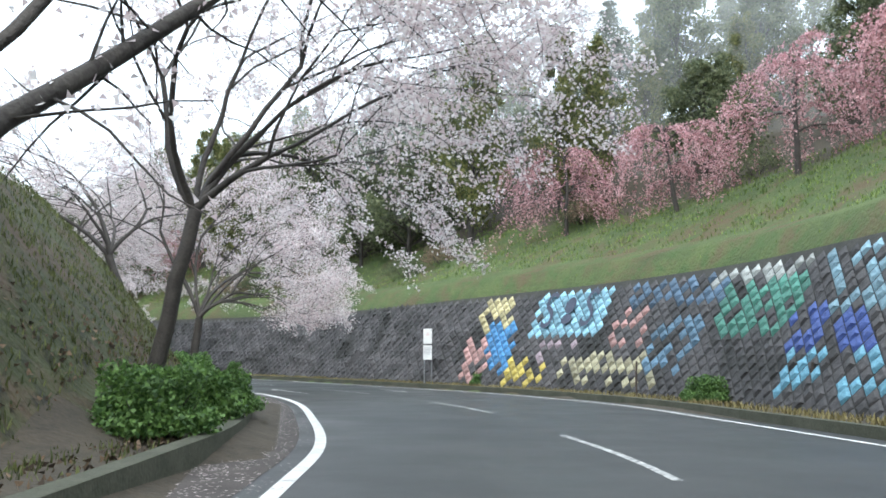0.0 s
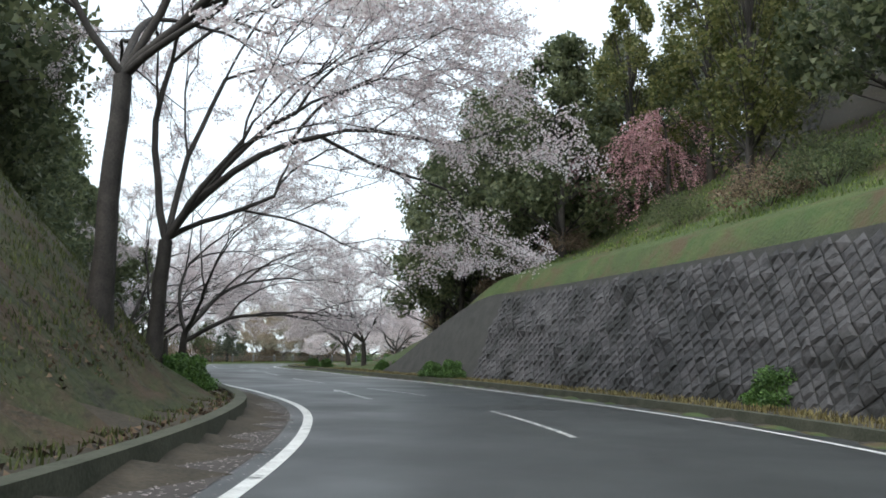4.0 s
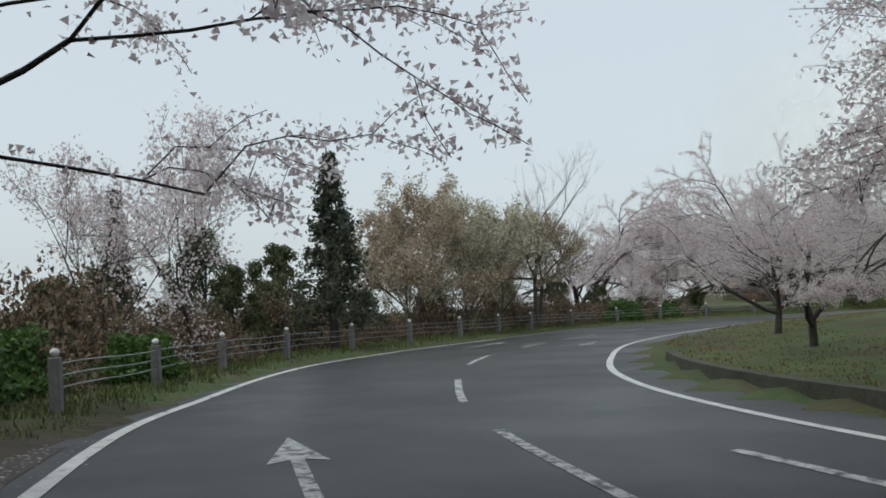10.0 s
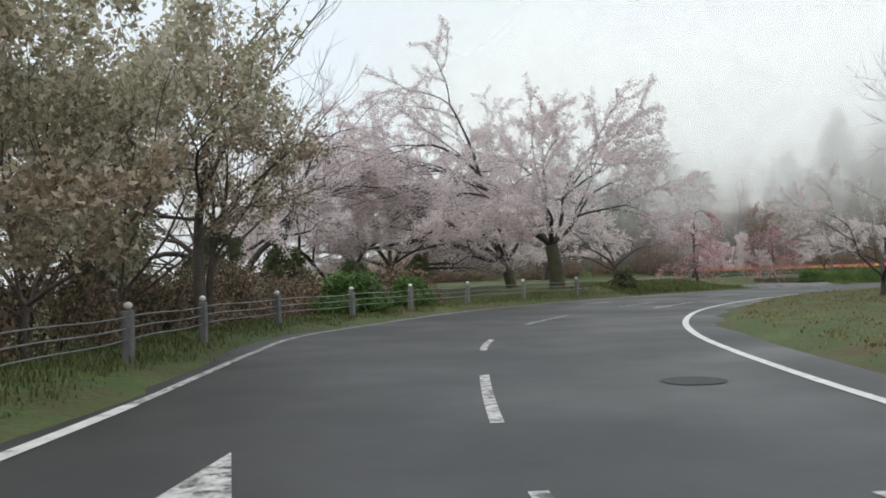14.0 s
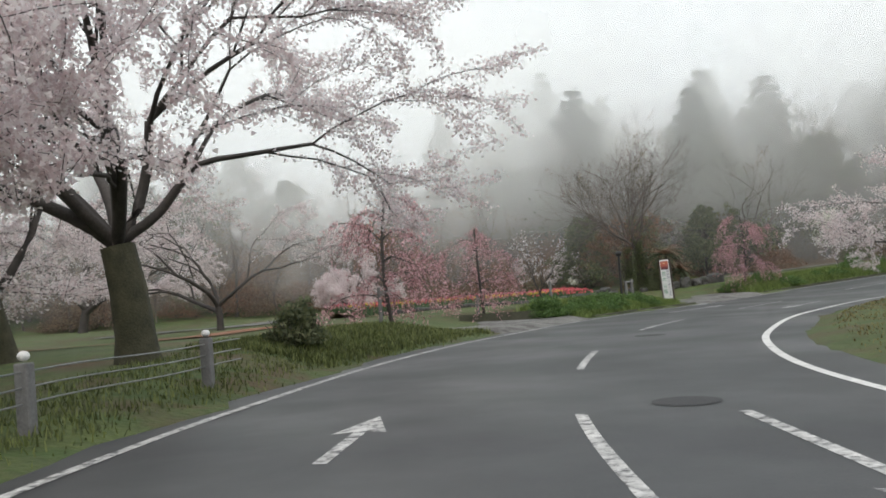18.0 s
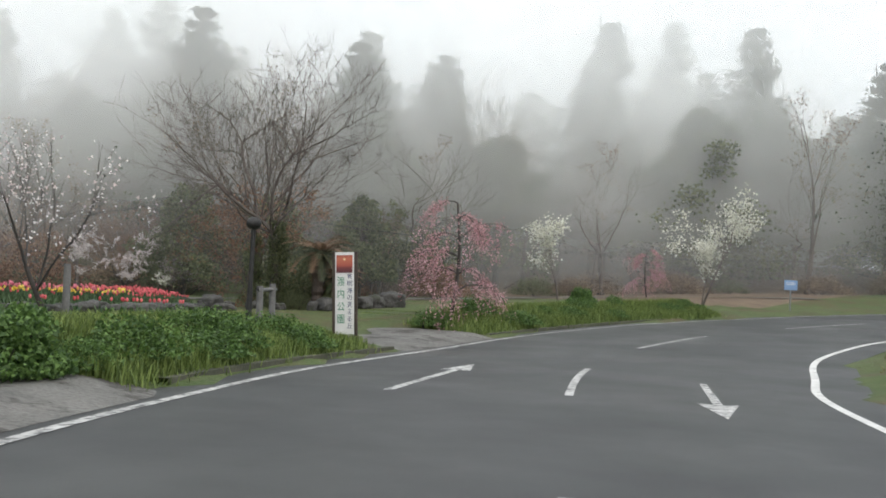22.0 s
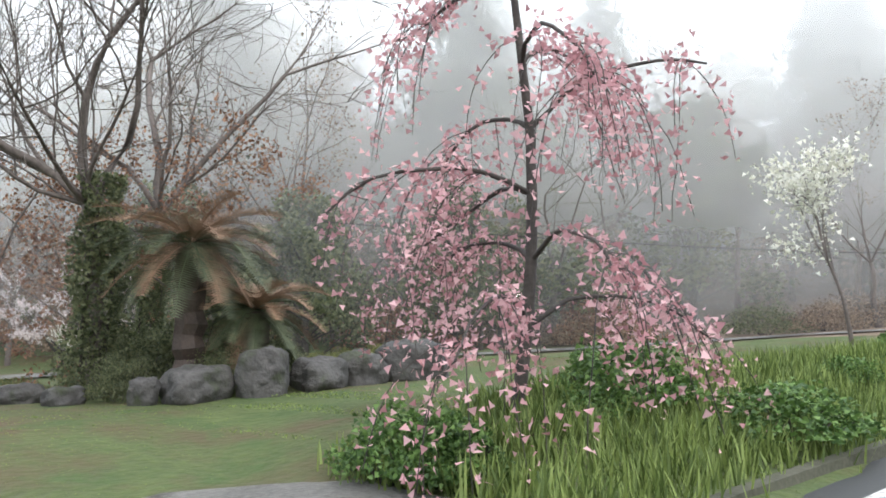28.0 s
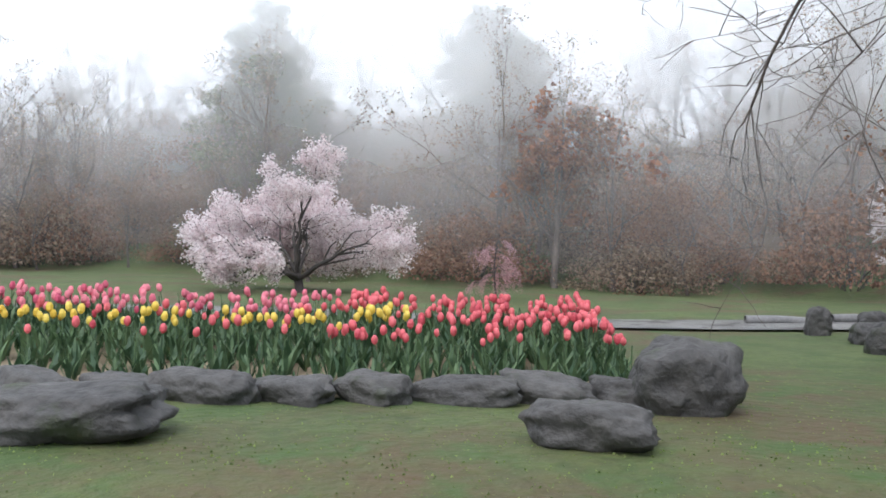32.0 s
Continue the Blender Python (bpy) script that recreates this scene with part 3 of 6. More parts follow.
def conifer(seed, height, width, label, layers=16, per=16):
    rng = np.random.default_rng(seed)
    tp, tr = limb(rng, (0, 0, -0.5), (0, 0, 1), height + 0.5, 0.2, 0.02, 8, (0, 0, 0), 0.01)
    chains, places = [(1, tp, tr)], []
    for i in range(layers):
        h = 0.12 + 0.87 * i / layers
        for j in range(7 if width < 3 else 12):
            a = rng.uniform(0, 6.28)
            n = width * (1.04 - h) * rng.uniform(0.6, 1.15)
            lp, lr = limb(rng, (0, 0, h * height), (math.cos(a), math.sin(a), 0.2), n, 0.03, 0.008, 4, (0, 0, -0.35), 0.06)
            chains.append((3, lp, lr))
            places.append(along(rng, lp[1:], per, 0.05 + 0.08 * n))
    return tree("conifer", BARK, NEEDLE, chains, np.concatenate(places), 0.075, rng, label, "tree", "conifers", "foliage")


def bare(seed, label, height=8.0, leaf=None, leaf_size=0.05, per=4, name="bare_tree", levels=4, girth=0.2, bark=None, **k):
    rng, ch, tips = bare_shape(seed, height, levels=levels, girth=girth, **k)
    pl = np.concatenate([along(rng, t, per, 0.12) for t in tips]) if leaf else None
    return tree(name, bark or TWIG, leaf, ch, pl, leaf_size, rng, label, "tree", "bare spring trees", "young_leaves")


def bush(seed, radius, height, label, mat=SHRUB, name="azalea_bush", count=1900, size=0.045):
    rng = np.random.default_rng(seed)
    ob = thing(name, Matrix(), label, "bush", "roadside bushes")
    stems = []
    for i in range(14):
        a = rng.uniform(0, 6.28)
        p, r = limb(rng, (0.1 * math.cos(a), 0.1 * math.sin(a), -0.1), (math.cos(a) * 0.8, math.sin(a) * 0.8, 0.9), height * 1.0, 0.014, 0.006, 3, (0, 0, 0.2), 0.1)
        stems.append((3, p, r))
    v, f = tubes(stems)
    place("stems", mesh_of("stems", v, f, BARK), ob)["kind"] = "stuff"
    v = rng.normal(0, 1, (count, 3))
    v[:, 2] = np.abs(v[:, 2])
    v /= np.linalg.norm(v, axis=1)[:, None]
    lump = 1 + 0.16 * np.sin(v[:, 0] * 5 + seed) * np.cos(v[:, 1] * 6 + seed * 2) + 0.1 * np.sin(v[:, 2] * 9)
    pl = v * np.array((radius, radius, height * 0.95)) * (rng.uniform(0.6, 1.05, count) * lump)[:, None] + (0, 0, 0.06)
    pv, pf = petals(rng, pl, size)
    place("leaves", mesh_of("leaves", pv, pf, mat), ob)
    return ob


METAL_DARK = material("dark_iron", (0.02, 0.02, 0.02), (0.06, 0.06, 0.06), 0.6, 8, 40, 0.4, metal=0.5)
SHOULDER = material("damp_gutter_grit", (0.03, 0.026, 0.023), (0.1, 0.085, 0.078), 0.9, 1.5, 45, 0.4, thickness=0.01)
PETALS = material("fallen_petals", (0.28, 0.23, 0.23), (0.6, 0.52, 0.52), 0.9, 2, 30, 0, island=0.6)

# ---- painted lines, dashes, arrows ----
MARK = 0.024
fresh = station(LEFT, -53, 107)
strip("edge_line_left", LEFT[: fresh + 1], (0.075, -0.075), (MARK, MARK), LINE, "structure", "white edge line beside the left lane")
strip("edge_line_left_worn", LEFT[fresh:], (0.06, -0.06), (MARK, MARK), WORN, "structure", "broken worn edge line beside the fence and park")
strip("edge_line_right", RIGHT, (0.06, -0.06), (MARK, MARK), LINE, "structure", "white edge line beside the right lane")


def between(line, a, b):
    i, j = sorted((station(line, *a), station(line, *b)))
    return line[i : j + 1]


DASHES = [((3.6, 7.7), (4.1, 12.8)), ((4.4, 18.4), (3.8, 23.3)), ((2.6, 28.6), (1.4, 33.2)), ((-0.4, 37.8), (-2.5, 42.5)), ((-4.8, 47), (-8, 51.5)), ((-11.8, 56.4), (-15.4, 59.5)), ((-19.3, 62.3), (-23, 66.1)),
          ((-26.5, 69.9), (-30.1, 73.7)), ((-33.8, 77.6), (-36.7, 80.6)), ((-39.8, 84), (-42.4, 86.8)), ((-43.9, 88.8), (-45.6, 91.5)), ((-47.1, 94.9), (-48.1, 97.7)), ((-48.9, 101.2), (-49.2, 103.5)), ((-49.4, 105.3), (-49.6, 108.3)),
          ((-49.6, 111.4), (-49.5, 113.6)), ((-48.9, 117.4), (-47.8, 120.7)), ((-45.9, 124.9), (-44.4, 128.1)), ((-42.1, 131.2), (-40, 133.6)), ((-36.2, 137.6), (-32.9, 139.9)), ((-28.5, 142.5), (-24.2, 144.6)), ((-19, 146.3), (-14, 146.7)), ((-9, 146.2), (-4, 145))]
for a, b in DASHES:
    strip("centre_dash", between(CENTRE, a, b), (0.052, -0.052), (MARK, MARK), WORN, "structure", "worn white centre line dash")


def arrow(tip, tail):
    """A slim straight-ahead arrow painted on the lane."""
    t, s = np.array(tip, float), np.array(tail, float)
    d = t - s
    n = np.linalg.norm(d)
    d /= n
    o = np.array((-d[1], d[0]))
    head = min(1.3, 0.4 * n)
    out = [s + o * 0.055, s - o * 0.055, t - d * head - o * 0.055, t - d * head * 1.1 - o * 0.24, t, t - d * head * 1.1 + o * 0.24, t - d * head + o * 0.055]
    z = [MARK + float(flat_lift(p[None])[0]) for p in out]
    tagged(new("lane_arrow", mesh_of("lane_arrow", [(*p, h) for p, h in zip(out, z)], [(0, 1, 2, 6), (2, 3, 4), (2, 4, 6), (4, 5, 6)], WORN)), "worn white arrow painted on the lane", "", "", "structure")


for tip, tail in (((-0.55, 32.8), (0.7, 28.6)), ((-15.7, 57.9), (-12.0, 53.8)), ((-43.9, 85.8), (-41.0, 82.8)), ((-51.1, 104.6), (-50.6, 101)), ((-45.6, 129.4), (-46.8, 127.5)), ((-25.5, 146), (-29.8, 144)), ((4.2, 30.4), (3.5, 33.0)), ((-37.7, 84), (-40, 86.1)),
                  ((-47.3, 101.4), (-47.65, 103.4)), ((-45.3, 123.3), (-43.4, 127)), ((-28.6, 140.5), (-24.9, 142.3))):
    arrow(tip, tail)
for x, y in ((-37.4, 135.6), (-47.6, 107.6), (-43.3, 127.8)):
    lid = bmesh.new()
    bmesh.ops.create_circle(lid, cap_ends=True, segments=28, radius=0.31)
    bmesh.ops.translate(lid, verts=lid.verts, vec=(x, y, MARK + 0.002))
    tagged(part("manhole_cover", lid, METAL_DARK, None), "dark iron manhole cover set in the road", "manhole cover")


# ---- kerbs ----
def kerb(name, line, near, far, high, mat, label, sink=0.0):
    s = 1 if far > near else -1
    strip(name, line, (near, near + 0.02 * s, far - 0.02 * s, far, far), (-0.05, high - sink, high, high - 0.02, -0.1), mat, "structure", label)


kerb("kerb_mound", LEFT[:L_MOUND_END], 1.05, 1.3, 0.27, KERB, "mossy concrete kerb below the mound")
kerb("kerb_wall", RIGHT[: R_FLAT + 4], -0.55, -0.8, 0.2, KERB, "mossy concrete kerb along the retaining wall")
kerb("kerb_island", RIGHT[R_FLAT + 4 : station(RIGHT, -44.4, 95.6)], -1.0, -1.22, 0.2, KERB, "low concrete kerb round the tree island")
kerb("kerb_park", between(LEFT, (-31.5, 145.2), (-24.2, 148.7)), 0.5, 0.66, 0.1, KERB, "low mossy kerb before the park lawn")
kerb("kerb_garden", between(LEFT, (-19.2, 150.3), (-9, 149.9)), 0.5, 0.66, 0.1, KERB, "low mossy kerb before the garden verge")
strip("petal_gutter", LEFT[:L_MOUND_END], (0.3, 0.66, 1.04), (0.021, 0.022, 0.021), SHOULDER, "structure", "gutter strewn with fallen petals")
rng = np.random.default_rng(15)
k = rng.integers(10, L_MOUND_END, 16000)
off = 0.2 + 0.85 * rng.random(16000) ** 0.6
pp = LEFT[k] + across(LEFT)[k] * off[:, None] + rng.normal(0, 0.2, (16000, 2))
pv = np.c_[pp, np.full(16000, 0.028)]
a = rng.uniform(0, 6.28, 16000)
tri_ = np.stack([pv + np.c_[np.cos(a + q), np.sin(a + q), 0 * a] * 0.022 for q in (0, 2.1, 4.2)], 1).reshape(-1, 3)
tagged(new("fallen_petals", mesh_of("fallen_petals", tri_, np.arange(48000).reshape(-1, 3), PETALS)), "pale cherry petals fallen along the gutter", "petals", "", "stuff")
for i, (a, b) in enumerate((((-37.5, 141.2), (-32.2, 144.8)), ((-24.4, 148.6), (-19.0, 150.4)))):
    s = between(LEFT, a, b)
    apron = strip(f"apron_{i + 1}", s, (0.2, 0.9, 1.8, 2.8 + 0.5 * np.sin(np.arange(len(s)) * 0.9)), (0.022, 0.09, 0.22, 0.38), GRAVEL, "structure", "wet gravel entrance to the park")
    co = np.zeros(len(apron.data.vertices) * 3)
    apron.data.vertices.foreach_get("co", co)
    co = co.reshape(-1, 3)
    level = flat_lift(co[:, :2]) + 0.021
    co[:, 2] = np.where(np.arange(len(co)) % 4 == 0, level, np.maximum(ground_height(co[:, 0], co[:, 1]) + 0.03, level))
    ends = np.r_[0:4, len(co) - 4 : len(co)]
    co[ends, 2] = np.minimum(co[ends, 2], ground_height(co[ends, 0], co[ends, 1]) - 0.02)
    apron.data.vertices.foreach_set("co", co.ravel())

# ---- retaining wall: body, coping of the bank above ----
ks = np.arange(len(RIGHT))
tops = wall_top(ks)
foot = np.full(len(RIGHT), WALL_FOOT)
seg = slice(0, R_WALL_END + 1)
wall_line = RIGHT[: R_WALL_END + 23]
wt = tops[: R_WALL_END + 23]
strip("wall_retaining", wall_line, (-(WALL_FOOT + 0.03), -(WALL_FOOT + 0.03 + WALL_LEAN * wt), -(WALL_FOOT + 0.45 + WALL_LEAN * wt), -(WALL_FOOT + 0.45 + WALL_LEAN * wt)), (np.full(len(wt), 0.05), wt, wt + 0.02, wt - 1.0), JOINT, "structure", "dark leaning stone retaining wall")
far_off = np.full(len(wt), 5.7)
rise = np.array([on_ground(*(RIGHT[i] - across(RIGHT)[i] * 5.7)) for i in range(len(wt))])
strip("bank_top", wall_line, (-(WALL_FOOT + 0.3 + WALL_LEAN * wt), -4.4, -far_off), (wt + 0.03, wt * 0.45 + rise * 0.55 + 0.12, rise + 0.03), GRASS, "structure", "grass edge above the retaining wall", True)

# ---- fence along the outer curve ----
fence = thing("cable_fence", Matrix(), "grey post fence with three steel cables along the outer verge", "fence")
f0, f1 = station(LEFT, -49.6, 91), station(LEFT, -45.3, 133.9)
fence_line = LEFT[station(LEFT, -46.5, 86.6) : f1] + across(LEFT)[station(LEFT, -46.5, 86.6) : f1] * 1.05
post_bm = bmesh.new()
bmesh.ops.create_cube(post_bm, size=1)
bmesh.ops.scale(post_bm, verts=post_bm.verts, vec=(0.13, 0.13, 1.0))
bmesh.ops.bevel(post_bm, geom=post_bm.edges[:], offset=0.012, segments=1, affect="EDGES")
post_me = bpy.data.meshes.new("post")
post_bm.to_mesh(post_me)
post_bm.free()
post_me.materials.append(POSTGREY)
ball_bm = bmesh.new()
bmesh.ops.create_uvsphere(ball_bm, u_segments=12, v_segments=8, radius=0.055)
bmesh.ops.scale(ball_bm, verts=ball_bm.verts, vec=(1, 1, 0.85))
ball_me = bpy.data.meshes.new("reflector_ball")
ball_bm.to_mesh(ball_me)
ball_bm.free()
ball_me.materials.append(WHITE)
for i in range(0, len(fence_line), 7):
    p = place("post", post_me, fence)
    p.matrix_basis = pose(*fence_line[i], 0.28, 0, random.uniform(-2, 2), math.degrees(math.atan2(*across(LEFT)[station(LEFT, *fence_line[i])][::-1])))
    b = place("reflector_ball", ball_me, p, "white reflector ball")
    b.matrix_basis = pose(0, 0, 0.56)
for h in (0.42, 0.56, 0.7):
    pts = np.c_[fence_line, h + 0.012 * np.sin(np.arange(len(fence_line)) * 0.9)]
    v, f = tubes([(2, pts, [0.009] * len(pts))])
    place("cable", mesh_of("cable", v, f, METAL, True), fence)

# ---- the trees ----
WEEPERS = [tree("weeping_cherry", BARK, PINK, *(lambda r, c, p: (c, p, sz, r))(*weeping_shape(s, h, st, hang, fill, g, rc)), lab, "tree", "weeping cherries", "blossom")
           for s, h, st, hang, fill, g, rc, sz, lab in ((5, 5.6, 150, 3.2, 70, 0.12, 0.42, 0.04, "large weeping cherry with hanging curtains of dusky pink blossom"), (12, 5.2, 150, 2.8, 70, 0.11, 0.42, 0.04, "weeping cherry in dusky pink bloom on the bank"), (19, 4.9, 130, 1.3, 46, 0.06, 0.24, 0.026, "young staked weeping cherry with sparse deep pink blossom"))]
EVERGREENS = [broadleaf(s, LEAF, "evergreen_tree", "dense dark evergreen tree on the wooded hillside", h, w, 44, 260, 0.11) for s, h, w in ((41, 9.5, 3.0), (42, 11.5, 3.2), (43, 8, 3.4))]
BAMBOOS = [broadleaf(s, BAMBOO, "bamboo_clump", "tall clump of yellow-green bamboo at the edge of the wood", h, w, 40, 260, 0.09, 1.6) for s, h, w in ((51, 12, 2.2), (52, 10, 2.0))]
CONIFERS = [conifer(s, h, w, lab, ly, per) for s, h, w, ly, per, lab in ((61, 8, 2.3, 24, 50, "narrow dark green conifer with short drooping branches"), (62, 13, 5.4, 17, 70, "tall cedar with wide drooping tiers"), (63, 7, 1.5, 18, 22, "small dark conical conifer"))]
BARES = [bare(s, "bare grey-brown tree with fine spreading twigs", h, girth=g) for s, h, g in ((71, 9.5, 0.15), (72, 10, 0.14), (73, 8, 0.12))]
BIGBARE = bare(77, "large bare tree with spreading dark limbs beside the cycads", 8.6, name="large_bare_tree", levels=5, girth=0.14, trunk=0.27, spread_=0.7, arms=((166, 1.7, 0.78, 0.46), (172, 0.5, 0.5, 0.26), (150, 0.8, 0.6, 0.25), (120, 3.5, 0.9, 0.46), (200, 0.8, 0.7, 0.24), (30, 2.2, 1.0, 0.36), (260, 0.9, 0.6, 0.22)))
TALLBARE = bare(74, "tall bare tree with steep forking limbs", 9.0, name="large_bare_tree", levels=4, girth=0.11, trunk=0.3, spread_=0.95, arms=((80, 5, 1.2, 0.7), (346, 1.6, 1.1, 0.6), (150, 1.8, 0.9, 0.5), (250, 2, 0.8, 0.4)))
RUSSET = bare(78, "twiggy russet-brown tree coming into leaf", 7.0, BROWNLEAF, 0.04, 16, "russet_tree", girth=0.08, trunk=0.2)
BUDDED = [bare(s, "grey-brown woodland tree in first bud", h, BUDS, 0.036, 16, "budding_tree", girth=0.15) for s, h in ((75, 10), (76, 8.5))]
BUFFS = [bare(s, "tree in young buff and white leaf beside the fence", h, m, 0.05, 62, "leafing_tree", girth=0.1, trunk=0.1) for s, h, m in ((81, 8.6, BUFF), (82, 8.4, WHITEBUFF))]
WHITES = [bare(s, "young tree covered with white blossom", h, WHITEFLOWER, 0.042, 20, "white_blossom_tree", girth=0.045, trunk=0.42, levels=3, spread_=0.75) for s, h in ((91, 3.6), (92, 4.0))]
YOUNG = bare(96, "slim young cherry with sparse pale blossom tied to a stake", 3.4, BLOSSOM, 0.024, 7, "young_cherry", levels=3, girth=0.05, trunk=0.25, spread_=0.65, bark=BARK)
FAN = bare(97, "fan-shaped cherry of many stems in full white bloom behind the fence", 5.6, BLOSSOM, 0.03, 26, "cherry_tree", girth=0.09, trunk=0.1, spread_=0.8, bark=BARK)
REDLEAF = bare(95, "small tree with rust-red young leaves at the wood's edge", 5.0, RUST, 0.08, 14, "red_leaf_tree", girth=0.1, trunk=0.2)
BUSHES = [bush(s, r, h, "rounded bright green azalea bush on the verge", count=n, size=0.03) for s, r, h, n in ((101, 0.55, 0.62, 6000), (102, 0.75, 0.72, 8500), (103, 0.45, 0.5, 4600))]
YELLOWBUSH = bush(108, 1.4, 1.6, "loose yellow-green shrub below the mound's end", BAMBOO, "yellow_green_shrub", 4200, 0.07)
DARKBUSH = bush(107, 0.5, 0.75, "small dark cone-shaped shrub beside the road", LEAF, "dark_shrub", 1800)
UNDERGROWTH = [bush(s, 1.6, 1.3, "brown-green undergrowth at the foot of the wood", m, "undergrowth", 4200, 0.036) for s, m in ((111, LEAF), (112, BUDS))]
SCRUB = bush(113, 1.7, 1.5, "russet-brown twiggy scrub on the wooded bank", BROWNLEAF, "undergrowth", 4200, 0.036)

ROADSIDE = "cherry trees on the mound"
LEANING = [cherry(s, "old cherry in full pale bloom leaning over the road", ROADSIDE, bias=0.75, limbs=n, height=h, trunk=t, girth=g, low=lo, fill=6.5) for s, n, h, t, g, lo in ((3, 4, 9.4, 2.2, 0.15, 0.5), (8, 4, 9.0, 2.0, 0.14, 0.6), (21, 4, 9.6, 1.8, 0.155, 0.6))]
ROUND = [cherry(s, "spreading cherry in full pale pink bloom with dark wet limbs", "cherry trees round the curve", limbs=n, height=h, trunk=t, girth=g, fill=f, petal=q, floor_=w) for s, n, h, t, g, f, q, w in ((34, 5, 8.8, 1.4, 0.25, 12, 0.027, 2.4), (37, 5, 9.2, 1.3, 0.16, 8, 0.027, 2.4), (39, 4, 8.6, 1.1, 0.16, 8, 0.027, 2.4), (29, 4, 9.4, 2.0, 0.18, 6, 0.02, 3.6))]


def road_turn(x, y):
    """Degrees that turn +x from a place beside the left line to the road."""
    k = station(LEFT, x, y)
    return math.degrees(math.atan2(LEFT[k, 1] - y, LEFT[k, 0] - x))


for x, y, k, turn, size in ((-4.2, 6.6, 0, 30, 1.15), (-19.2, 55.2, 1, 20, 0.75), (-30.6, 64.6, 2, 60, 0.8), (-35.0, 70.2, 0, -10, 0.9)):
    stand(LEANING[k], x, y, road_turn(x, y) + turn, size, dz=-0.05)
